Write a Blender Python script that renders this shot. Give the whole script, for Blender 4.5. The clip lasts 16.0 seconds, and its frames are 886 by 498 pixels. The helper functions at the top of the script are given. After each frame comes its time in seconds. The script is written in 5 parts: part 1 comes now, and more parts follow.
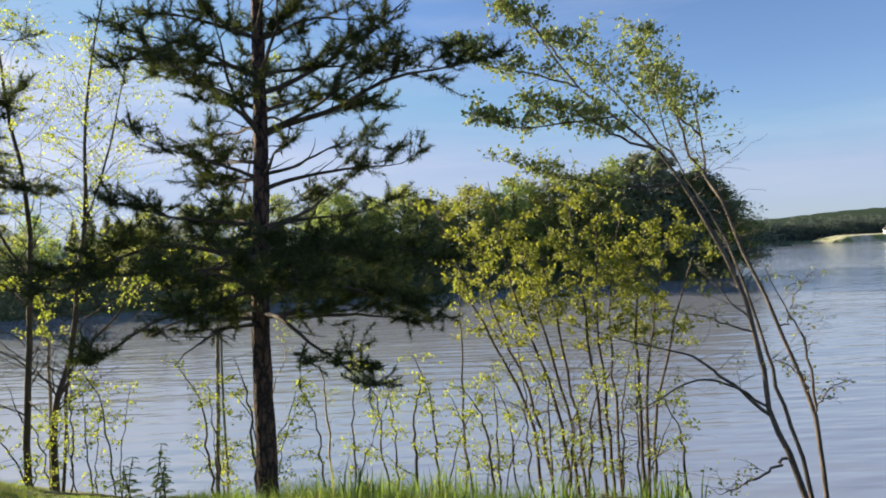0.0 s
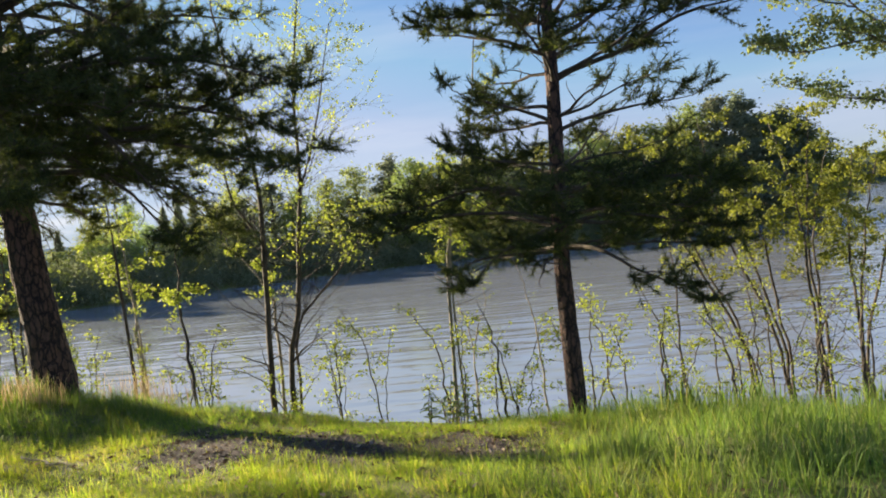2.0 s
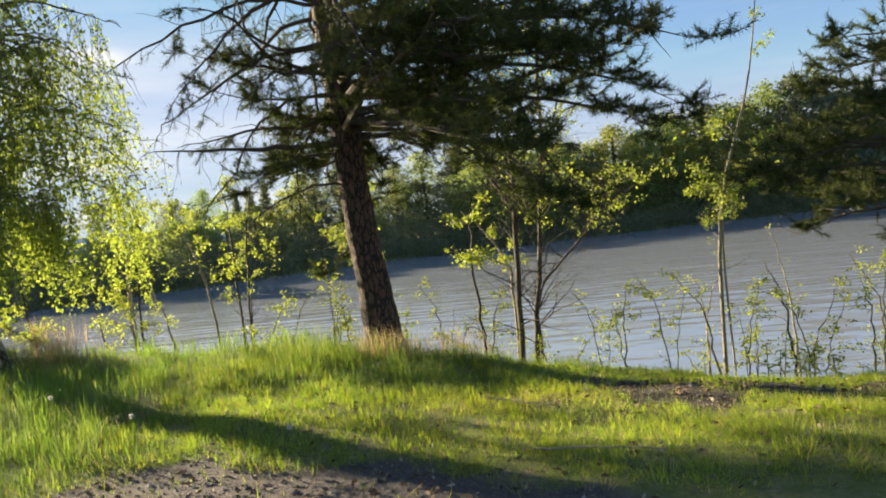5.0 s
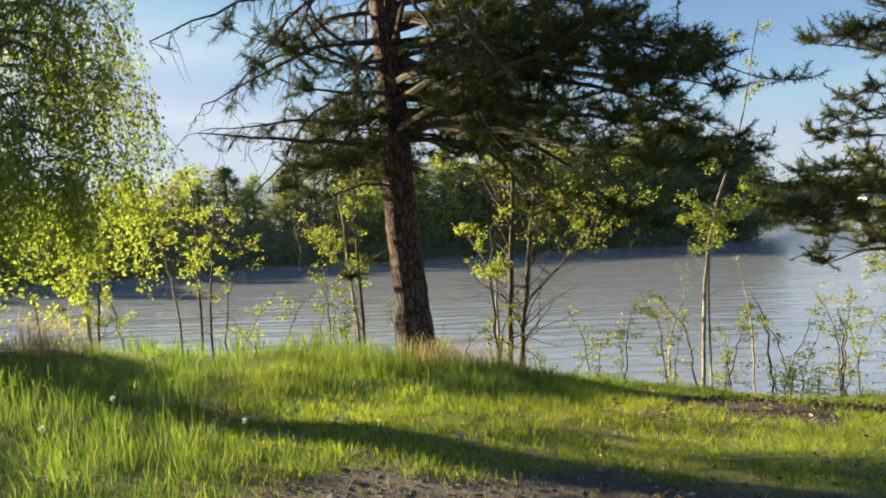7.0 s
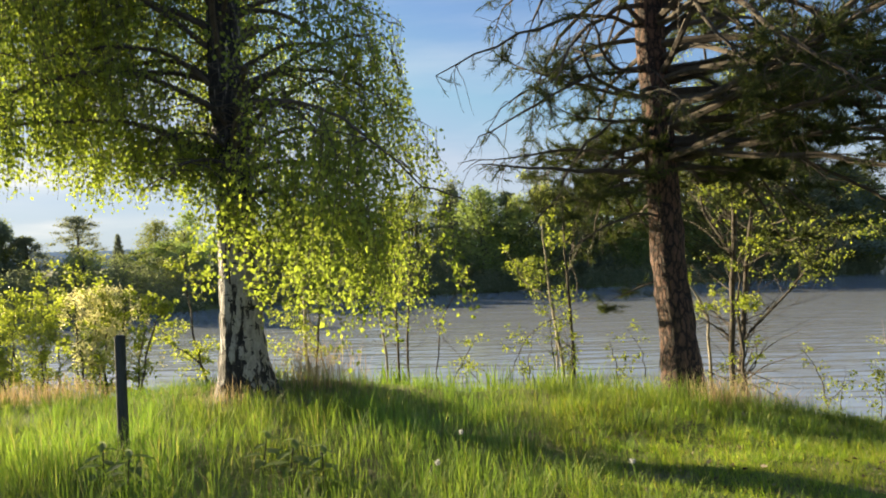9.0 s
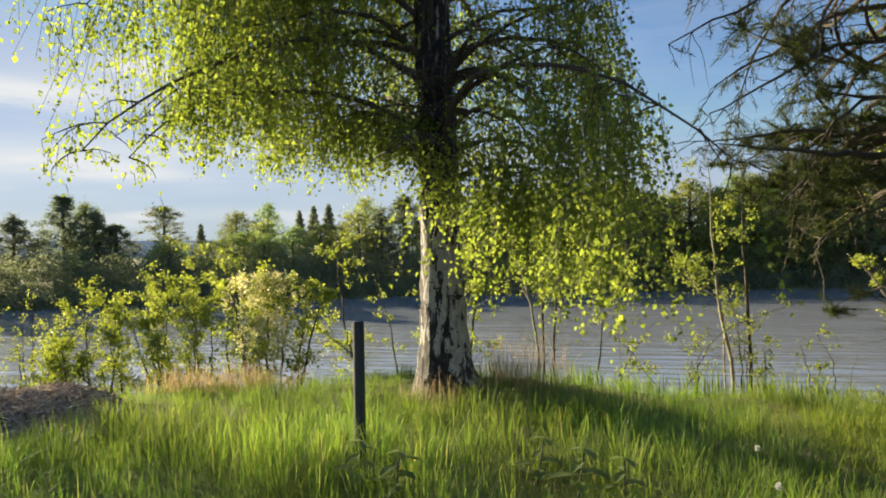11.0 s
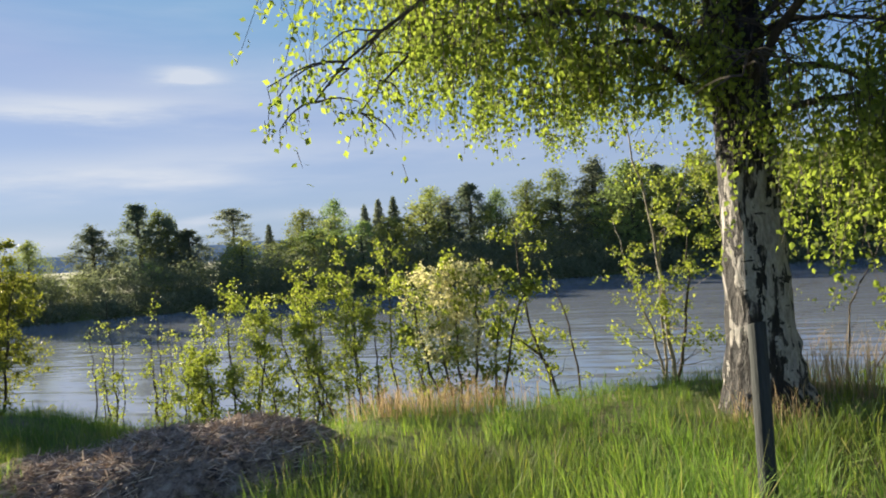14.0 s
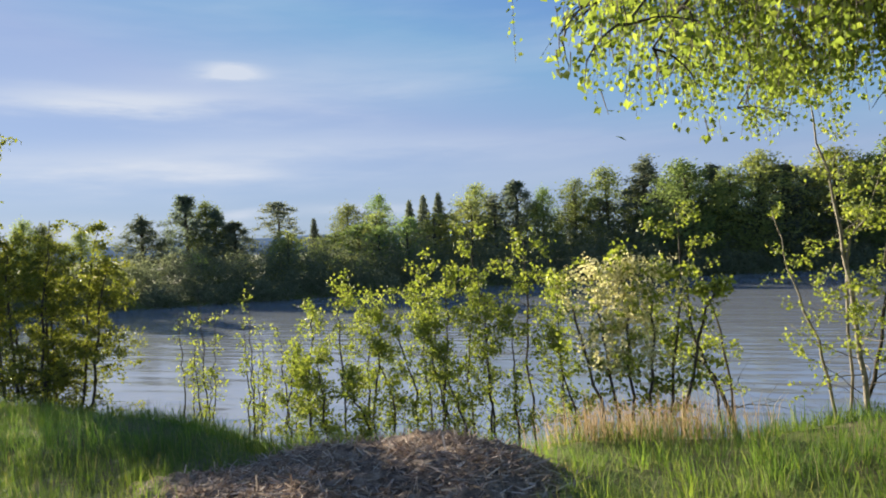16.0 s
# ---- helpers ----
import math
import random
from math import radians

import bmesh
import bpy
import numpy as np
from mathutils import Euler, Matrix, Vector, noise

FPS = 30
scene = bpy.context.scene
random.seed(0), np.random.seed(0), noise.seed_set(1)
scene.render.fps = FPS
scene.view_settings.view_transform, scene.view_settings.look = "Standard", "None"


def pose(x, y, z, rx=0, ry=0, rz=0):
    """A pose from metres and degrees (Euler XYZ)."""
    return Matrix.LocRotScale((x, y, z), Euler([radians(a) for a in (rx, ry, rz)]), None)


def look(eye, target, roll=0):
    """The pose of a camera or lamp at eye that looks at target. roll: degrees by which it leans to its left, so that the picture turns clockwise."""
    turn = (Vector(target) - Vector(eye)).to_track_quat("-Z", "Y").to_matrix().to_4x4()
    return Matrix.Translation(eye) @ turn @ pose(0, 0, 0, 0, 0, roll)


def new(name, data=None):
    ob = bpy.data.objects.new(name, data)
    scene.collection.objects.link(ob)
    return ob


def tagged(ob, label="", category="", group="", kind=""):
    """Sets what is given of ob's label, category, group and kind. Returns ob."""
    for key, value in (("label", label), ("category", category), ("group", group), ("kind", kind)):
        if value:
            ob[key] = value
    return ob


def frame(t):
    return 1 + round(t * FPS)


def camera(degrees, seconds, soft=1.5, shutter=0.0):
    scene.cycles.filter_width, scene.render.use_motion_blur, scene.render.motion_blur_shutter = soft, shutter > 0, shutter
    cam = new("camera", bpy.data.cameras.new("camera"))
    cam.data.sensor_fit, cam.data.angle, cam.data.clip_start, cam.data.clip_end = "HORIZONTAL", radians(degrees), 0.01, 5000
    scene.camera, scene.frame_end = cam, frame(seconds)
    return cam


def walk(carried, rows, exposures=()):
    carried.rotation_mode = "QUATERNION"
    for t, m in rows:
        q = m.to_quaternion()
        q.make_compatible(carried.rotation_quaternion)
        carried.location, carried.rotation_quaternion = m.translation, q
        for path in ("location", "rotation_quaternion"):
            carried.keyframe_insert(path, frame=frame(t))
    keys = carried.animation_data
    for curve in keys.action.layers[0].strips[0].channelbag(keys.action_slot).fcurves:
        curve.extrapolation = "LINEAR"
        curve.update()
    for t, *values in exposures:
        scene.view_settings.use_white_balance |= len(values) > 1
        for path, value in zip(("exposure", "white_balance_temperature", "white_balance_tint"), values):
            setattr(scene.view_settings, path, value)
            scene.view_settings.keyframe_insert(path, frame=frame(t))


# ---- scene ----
cam = camera(67.2, 16.0, 1.9)
PATH = [
    (0, (-0.037, 0.612, 1.553), (-0.063, 2.612, 1.564), -2.6),
    (0.5, (-0.543, 0.521, 1.533), (-0.534, 2.52, 1.489), -5.5),
    (1, (-1.251, 0.384, 1.535), (-1.397, 2.379, 1.49), -4.7),
    (1.5, (-1.862, -0.008, 1.491), (-2.066, 1.982, 1.471), -6.1),
    (2, (-2.32, 0.025, 1.435), (-2.526, 2.013, 1.357), -6.4),
    (2.5, (-2.927, -0.075, 1.471), (-3.164, 1.911, 1.436), -4.9),
    (3, (-3.47, -0.207, 1.499), (-3.641, 1.785, 1.499), -5.1),
    (3.5, (-4.076, -0.257, 1.424), (-4.296, 1.725, 1.27), -4.8),
    (4, (-4.661, -0.405, 1.485), (-4.968, 1.567, 1.347), -2.1),
    (4.2, (-4.84, -0.397, 1.53), (-5.144, 1.575, 1.402), -3.7),
    (4.5, (-5.093, -0.497, 1.518), (-5.406, 1.474, 1.393), -5.5),
    (5, (-5.668, -0.5, 1.494), (-5.997, 1.47, 1.39), -6.8),
    (5.2, (-5.893, -0.539, 1.51), (-6.238, 1.429, 1.417), -6.4),
    (7.3, (-7.997, -0.56, 1.64), (-7.922, 1.436, 1.544), -2.2),
    (7.5, (-8.223, -0.535, 1.695), (-8.209, 1.449, 1.448), -3.7),
    (7.8, (-8.503, -0.496, 1.644), (-8.514, 1.495, 1.45), -3.3),
    (8, (-8.693, -0.544, 1.671), (-8.704, 1.455, 1.59), -3.9),
    (8.4, (-9.078, -0.629, 1.68), (-9.2, 1.368, 1.659), -4.0),
    (8.5, (-9.188, -0.575, 1.668), (-9.325, 1.42, 1.658), -3.3),
    (8.7, (-9.412, -0.506, 1.67), (-9.573, 1.488, 1.683), -2.8),
    (10.8, (-11.174, -0.086, 1.636), (-11.531, 1.882, 1.628), -1.1),
    (11, (-11.319, -0.044, 1.617), (-11.693, 1.921, 1.627), -1.0),
    (11.5, (-11.744, 0.174, 1.594), (-12.275, 2.102, 1.655), -0.6),
    (12, (-12.138, 0.384, 1.564), (-12.725, 2.295, 1.616), 1.2),
    (12.5, (-12.417, 0.521, 1.578), (-13.0, 2.434, 1.637), -1.5),
    (13, (-12.747, 0.788, 1.635), (-13.389, 2.68, 1.728), -2.3),
    (13.5, (-13.089, 0.949, 1.62), (-13.674, 2.861, 1.643), -2.9),
    (14, (-13.418, 1.104, 1.615), (-13.949, 3.032, 1.599), -4.3),
    (14.5, (-13.83, 1.296, 1.615), (-14.452, 3.196, 1.571), -4.7),
    (15, (-14.229, 1.431, 1.615), (-14.823, 3.34, 1.561), -4.1),
    (15.5, (-14.568, 1.574, 1.573), (-15.064, 3.511, 1.521), -3.4),
    (16, (-14.941, 1.703, 1.603), (-15.57, 3.602, 1.588), -3.0),
]
walk(cam, [(t, look(eye, target, roll)) for t, eye, target, roll in PATH], [(0, 1.8, 6800, 15), (2.5, 1.9, 7200, 14), (5, 2.0, 7500, 11), (8, 2.0, 7800, 9), (11, 1.75, 7500, 10), (12.5, 1.55, 6950, 10), (13.5, 1.5, 6600, 12), (16, 1.5, 6450, 13)])

# ---- light, sky ----
SUN_AZ, SUN_EL = radians(-62.0), radians(12.5)
to_sun = Vector((math.sin(SUN_AZ) * math.cos(SUN_EL), math.cos(SUN_AZ) * math.cos(SUN_EL), math.sin(SUN_EL)))
sun = new("sun", bpy.data.lights.new("sun", "SUN"))
sun.data.energy, sun.data.angle, sun.data.color = 4.9, radians(0.6), (1.0, 0.89, 0.68)
sun.matrix_world = to_sun.to_track_quat("Z", "Y").to_matrix().to_4x4()


def link(nt, a, b):
    nt.links.new(a, b)


def node(nt, kind, **values):
    n = nt.nodes.new(kind)
    for key, value in values.items():
        n.inputs[key.replace("_", " ")].default_value = value
    return n


def calc(nt, op, a, b=0.0, c=0.0, clamp=False):
    n = nt.nodes.new("ShaderNodeMath")
    n.operation, n.use_clamp = op, clamp
    for i, v in enumerate((a, b, c)):
        if isinstance(v, (int, float)):
            n.inputs[i].default_value = v
        else:
            link(nt, v, n.inputs[i])
    return n.outputs[0]


def mixed(nt, fac, a, b):
    n = nt.nodes.new("ShaderNodeMix")
    n.data_type = "RGBA"
    for i, v in ((0, fac), (6, a), (7, b)):
        if isinstance(v, (int, float)):
            n.inputs[i].default_value = v
        elif isinstance(v, tuple):
            n.inputs[i].default_value = (*v, 1.0)
        else:
            link(nt, v, n.inputs[i])
    return n.outputs[2]


def ramp(nt, fac, stops):
    n = nt.nodes.new("ShaderNodeValToRGB")
    el = n.color_ramp.elements
    while len(el) < len(stops):
        el.new(0.5)
    for e, (p, c) in zip(el, stops):
        e.position, e.color = p, (*c, 1.0) if len(c) == 3 else c
    link(nt, fac, n.inputs[0])
    return n.outputs[0]


def noise_at(nt, vec, scale, detail=4.0, rough=0.55, stretch=None):
    if stretch:
        m = nt.nodes.new("ShaderNodeMapping")
        m.inputs["Scale"].default_value = stretch
        link(nt, vec, m.inputs[0])
        vec = m.outputs[0]
    n = node(nt, "ShaderNodeTexNoise", Scale=scale, Detail=detail, Roughness=rough)
    link(nt, vec, n.inputs["Vector"])
    return n.outputs[0]


world = bpy.data.worlds.new("evening_sky")
scene.world = world
world.use_nodes = True
wn = world.node_tree
sky = wn.nodes.new("ShaderNodeTexSky")
sky.sky_type, sky.sun_disc = "NISHITA", False
sky.sun_elevation, sky.sun_rotation = SUN_EL, SUN_AZ
sky.air_density, sky.dust_density, sky.ozone_density = 1.0, 0.05, 3.0
ray = wn.nodes.new("ShaderNodeTexCoord").outputs["Generated"]
split = wn.nodes.new("ShaderNodeSeparateXYZ")
link(wn, ray, split.inputs[0])
el_out = split.outputs[2]
# thin cirrus streaks, all round the sky
streak = noise_at(wn, ray, 1.0, 4.0, 0.5, (1.7, 1.7, 11.0))
wisp = noise_at(wn, ray, 1.0, 6.0, 0.6, (4.0, 4.0, 30.0))
low = calc(wn, "MULTIPLY", el_out, 9.0, clamp=True)
cover = calc(wn, "MULTIPLY_ADD", streak, 0.75, calc(wn, "MULTIPLY", wisp, 0.4))
cover = calc(wn, "MULTIPLY", calc(wn, "MULTIPLY", calc(wn, "SUBTRACT", cover, 0.56), 2.6, clamp=True), low, clamp=True)


def cloud(az, el, wide, thick, amount):
    """One soft streak of cloud, by its bearing and height in degrees."""
    a, e = radians(az), radians(el)
    d = nt_dot((math.cos(a), -math.sin(a), 0.0))
    u = calc(wn, "MULTIPLY", d, 1.0 / math.sin(radians(wide)))
    v = calc(wn, "MULTIPLY", calc(wn, "ADD", calc(wn, "SUBTRACT", el_out, math.sin(e)), calc(wn, "MULTIPLY", calc(wn, "SUBTRACT", wisp, 0.5), 0.05)), 1.0 / math.sin(radians(thick)))
    front = calc(wn, "GREATER_THAN", nt_dot((math.sin(a), math.cos(a), 0.0)), 0.0)
    g = calc(wn, "POWER", 2.718, calc(wn, "MULTIPLY", calc(wn, "ADD", calc(wn, "MULTIPLY", u, u), calc(wn, "MULTIPLY", v, v)), -1.0))
    return calc(wn, "MULTIPLY", calc(wn, "MULTIPLY", g, front), calc(wn, "MULTIPLY", wisp, amount * 1.9))


def nt_dot(vec):
    n = wn.nodes.new("ShaderNodeVectorMath")
    n.operation = "DOT_PRODUCT"
    link(wn, ray, n.inputs[0])
    n.inputs[1].default_value = vec
    return n.outputs["Value"]


veil = calc(wn, "MULTIPLY", cover, 0.32)
for row in ((-44, 12.2, 9, 0.9, 0.75), (-35.2, 14.7, 2.2, 0.5, 0.9), (-32, 13.4, 14, 2.8, 0.36), (-42, 7.0, 13, 1.3, 0.8), (-28, 8.6, 16, 1.1, 0.36), (-35, 2.9, 3, 0.5, 0.8), (-25, 3.1, 5, 0.6, 0.6), (-48, 2.2, 8, 0.8, 0.5)):
    veil = calc(wn, "ADD", veil, cloud(*row))
tint = wn.nodes.new("ShaderNodeMix")
tint.data_type, tint.blend_type = "RGBA", "MULTIPLY"
tint.inputs[0].default_value = 1.0
link(wn, sky.outputs[0], tint.inputs[6])
tint.inputs[7].default_value = (0.92, 0.96, 1.12, 1.0)
haze = calc(wn, "MULTIPLY", calc(wn, "POWER", calc(wn, "SUBTRACT", 1.0, calc(wn, "ABSOLUTE", el_out), clamp=True), 16.0), 0.85)
calm = wn.nodes.new("ShaderNodeMix")
calm.data_type, calm.blend_type = "RGBA", "DARKEN"
calm.inputs[0].default_value = 0.8
link(wn, tint.outputs[2], calm.inputs[6])
calm.inputs[7].default_value = (2.15, 2.75, 4.1, 1.0)
misty = mixed(wn, haze, calm.outputs[2], (2.36, 3.17, 3.97))
tone = mixed(wn, calc(wn, "MINIMUM", veil, 0.85), misty, (4.5, 4.9, 5.4))
bg = wn.nodes["Background"]
link(wn, tone, bg.inputs[0])
bg.inputs[1].default_value = 0.055

# ---- mesh tools ----
def mesh_from(name, verts, faces, mat, smooth=False):
    """A mesh from numpy arrays: verts (n,3), faces a list of (m,k) index arrays."""
    verts = np.asarray(verts, np.float32)
    faces = [np.asarray(f, np.int32) for f in (faces if isinstance(faces, list) else [faces]) if len(f)]
    me = bpy.data.meshes.new(name)
    loops = np.concatenate([f.ravel() for f in faces])
    sizes = np.concatenate([np.full(len(f), f.shape[1], np.int32) for f in faces])
    me.vertices.add(len(verts))
    me.vertices.foreach_set("co", verts.ravel())
    me.loops.add(len(loops))
    me.loops.foreach_set("vertex_index", loops)
    me.polygons.add(len(sizes))
    me.polygons.foreach_set("loop_start", np.concatenate(([0], np.cumsum(sizes)[:-1])).astype(np.int32))
    me.polygons.foreach_set("use_smooth", np.full(len(sizes), smooth, bool))
    me.materials.append(mat)
    me.update(calc_edges=True)
    me.validate()
    return me


def part(name, geo, mat, parent, label="", smooth=False, kind=""):
    """One mesh object from (verts, faces) in world metres, under a thing or one of its parts."""
    origin, up = np.zeros(3), parent
    while up:
        origin, up = origin + np.array(up.location), up.parent
    ob = new(name, mesh_from(name, geo[0] - origin, geo[1], mat, smooth))
    if parent:
        ob.parent = parent
    return tagged(ob, label, kind=kind)


def thing(name, at, label, category, group="", kind=""):
    ob = new(name)
    ob.location = at
    return tagged(ob, label, category, group, kind)


def joined(pieces):
    """One (verts, [tri, quad]) from many (verts, faces)."""
    vs, sets, n = [], {}, 0
    for v, fs in pieces:
        for f in fs if isinstance(fs, list) else [fs]:
            f = np.asarray(f)
            if len(f):
                sets.setdefault(f.shape[1], []).append(f + n)
        vs.append(v)
        n += len(v)
    return np.concatenate(vs), [np.concatenate(s) for s in sets.values()]


def tube(points, radii, sides=6, rough=0.0, rng=None):
    """A round limb along a line of points."""
    p = np.asarray(points, float)
    n = len(p)
    r = np.interp(np.linspace(0, 1, n), np.linspace(0, 1, len(radii)), radii)
    d = np.gradient(p, axis=0)
    d /= np.linalg.norm(d, axis=1)[:, None] + 1e-9
    ref = np.where(np.abs(d[:, 2:3]) > 0.9, np.array([[1.0, 0, 0]]), np.array([[0, 0, 1.0]]))
    a = np.cross(d, ref)
    a /= np.linalg.norm(a, axis=1)[:, None] + 1e-9
    b = np.cross(d, a)
    w = np.linspace(0, 2 * np.pi, sides, endpoint=False)
    rr = r[:, None] * np.ones((1, sides))
    if rough and rng is not None:
        rr = rr * (1 + rough * rng.normal(size=rr.shape))
    v = p[:, None] + rr[..., None] * (np.cos(w)[None, :, None] * a[:, None] + np.sin(w)[None, :, None] * b[:, None])
    i, j = np.meshgrid(np.arange(n - 1), np.arange(sides), indexing="ij")
    k = (j + 1) % sides
    f = np.stack([i * sides + j, i * sides + k, (i + 1) * sides + k, (i + 1) * sides + j], -1).reshape(-1, 4)
    cap = np.array([[(n - 1) * sides + s, (n - 1) * sides + s + 1, (n - 1) * sides] for s in range(1, sides - 1)])
    return v.reshape(-1, 3), [f, cap]


def smooth_line(points, n):
    """A denser, rounded line through a few points."""
    p = np.asarray(points, float)
    q = np.concatenate([[2 * p[0] - p[1]], p, [2 * p[-1] - p[-2]]])
    out = []
    for u in np.linspace(0, len(p) - 1, n):
        i = min(int(u), len(p) - 2)
        t = u - i
        a, b, c, d = q[i : i + 4]
        out.append(0.5 * (2 * b + (c - a) * t + (2 * a - 5 * b + 4 * c - d) * t * t + (3 * b - a - 3 * c + d) * t ** 3))
    return np.array(out)


def wander(start, way, length, n, rng, sag=0.0, bend=0.12):
    """A branch line that starts off along way, wavers, and sags (or rises, sag < 0)."""
    p, d = np.array(start, float), np.array(way, float)
    d /= np.linalg.norm(d)
    out = [p.copy()]
    for _ in range(n):
        d = d + rng.normal(size=3) * bend
        d[2] -= sag / n
        d /= np.linalg.norm(d)
        p = p + d * length / n
        out.append(p.copy())
    return np.array(out)


def unit(v):
    return v / (np.linalg.norm(v, axis=-1, keepdims=True) + 1e-9)


def leaf_blades(at, long, wide, rng, fall=0.5, way=None):
    """Small pointed leaves, one folded quad pair each."""
    n = len(at)
    a = rng.normal(size=(n, 3)) * 0.8
    a[:, 2] -= fall
    if way is not None:
        a += way
    a = unit(a)
    s = unit(np.cross(a, rng.normal(size=(n, 3))))
    k = rng.uniform(0.65, 1.25, (n, 1))
    up = unit(np.cross(a, s)) * 0.12
    v = np.stack([at, at + k * (a * long * 0.42 + s * wide / 2 + up * wide), at + k * a * long, at + k * (a * long * 0.42 - s * wide / 2 + up * wide)], 1).reshape(-1, 3)
    i = np.arange(n)[:, None] * 4
    return v, [i + np.array([[0, 1, 2, 3]])]


def needle_tufts(at, way, rng, count=20, long=0.06, wide=0.004, spread=0.7):
    """Brushes of fine needles round the ends of twigs."""
    n = len(at)
    way = unit(way)
    back = np.linspace(0.0, 1.0, count)[None, :, None] * rng.uniform(0.05, 0.12, (n, 1, 1))
    a = unit(way[:, None] + rng.normal(size=(n, count, 3)) * spread)
    root = at[:, None] - way[:, None] * back
    s = unit(np.cross(a, rng.normal(size=(n, count, 3)))) * wide / 2
    tip = root + a * long * rng.uniform(0.75, 1.2, (n, count, 1))
    v = np.stack([root - s, root + s, tip], 2).reshape(-1, 3)
    return v, [np.arange(len(v)).reshape(-1, 3)]


# ---- ground heights ----
WATER = -2.8


def bank_line(x):
    return np.interp(x, [-200, -40, -24, -19.3, -18.3, -16, -15.2, -13.5, 1.5, 6, 12, 40, 200], [4, 7.4, 7.0, 6.6, 6.1, 6.1, 6.6, 7.1, 7.0, 5.6, 4.6, 4, 4])


def far_shore(x):
    return np.interp(x, [-400, -100, -75, -60, -44, -25, -8, 10, 25, 34, 38, 46, 80, 125, 220, 600, 3000], [-60, 26, 41, 50, 58, 69, 73, 75, 78, 83, 95, 150, 300, 372, 384, 420, 500])


def height(x, y):
    """Height of the ground at (x, y), for arrays."""
    x, y = np.asarray(x, float), np.asarray(y, float)
    yc = bank_line(x)
    zc = np.interp(x, [-200, -24, -18, -14.5, -12.5, -10, -7.9, -7, -6, -5, -3.4, -1.8, 3, 8, 30], [0.1, 0.12, 0.12, 0.2, 0.3, 0.12, 0.03, -0.12, -0.34, -0.5, -0.66, -0.77, -0.94, -0.98, -0.98])
    u = np.clip((y - 3.3) / np.maximum(yc - 3.3, 0.5), 0, 1)
    z = 0.06 + (zc - 0.06) * u
    z = np.where(y > yc, zc - 0.43 * (y - yc) - 0.02 * np.sin(3 * x + y), z)
    wob = 0.03 * np.sin(1.7 * x + 0.6 * y) + 0.025 * np.sin(2.9 * y - 1.1 * x) + 0.015 * np.sin(6.1 * x + 3.3 * y)
    z = z + wob * np.clip((y - 2.0) / 2, 0, 1)
    z = np.maximum(z, -4.6)
    d = y - far_shore(x)
    far = -3.6 + 2.2 * np.clip((d + 2) / 5, 0, 1) + 0.5 * np.clip((d - 5) / 40, 0, 1)
    return np.where(d > -2, np.maximum(z, far), z)


def bare(x, y):
    """How bare the ground is: gravel of the track, litter on the bank."""
    x, y = np.asarray(x, float), np.asarray(y, float)
    w = 0.22 * np.sin(2.1 * x + 0.7) + 0.14 * np.sin(5.3 * x + 2 * y) + 0.1 * np.sin(9.1 * x - 4 * y)
    track = np.clip((np.interp(x, [-40, -15, -13.6, -12.2, -11, -9.3, -8.6, -6.8, -6.0, -5.0, -3.5, 0, 20], [2.6, 2.6, 2.9, 2.9, 2.6, 2.5, 3.45, 3.6, 3.0, 2.3, 2.2, 2.2, 2.4]) + w * 0.6 - y) / 0.35, 0, 1)
    litter = soil(x, y)
    heap = np.clip(1.35 - np.hypot((x + 16.7) / 1.0, (y - 5.3) / 0.7), 0, 1)
    return np.maximum(np.maximum(track, litter * 0.95), np.clip(heap * 3, 0, 1))


def soil(x, y):
    """Dark soil and leaf litter on the bank."""
    w = 0.25 * np.sin(2.3 * x + 0.7) + 0.24 * np.sin(5.3 * x + 3 * y) + 0.22 * np.sin(9.1 * x - 7 * y)
    by_water = np.clip((x - 0.3) / 1.2, 0, 1) * np.clip((y - 4.4) / 0.8, 0, 1) * np.clip(0.6 + 0.9 * w, 0, 0.9)
    return np.maximum(np.clip(1.15 - np.hypot((x + 4.0) / 2.2, (y - 5.3) / 0.95) + w, 0, 1), np.where(y < 20, by_water, 0))


# ---- materials ----
def surface(name, rough=0.8):
    m = bpy.data.materials.new(name)
    m.use_nodes = True
    nt = m.node_tree
    b = nt.nodes["Principled BSDF"]
    b.inputs["Roughness"].default_value = rough
    return m, nt, b


def where(nt, kind="Object"):
    return nt.nodes.new("ShaderNodeTexCoord").outputs[kind]


def relief(nt, b, h, strength, dist):
    n = node(nt, "ShaderNodeBump", Strength=strength, Distance=dist)
    link(nt, h, n.inputs["Height"])
    link(nt, n.outputs[0], b.inputs["Normal"])


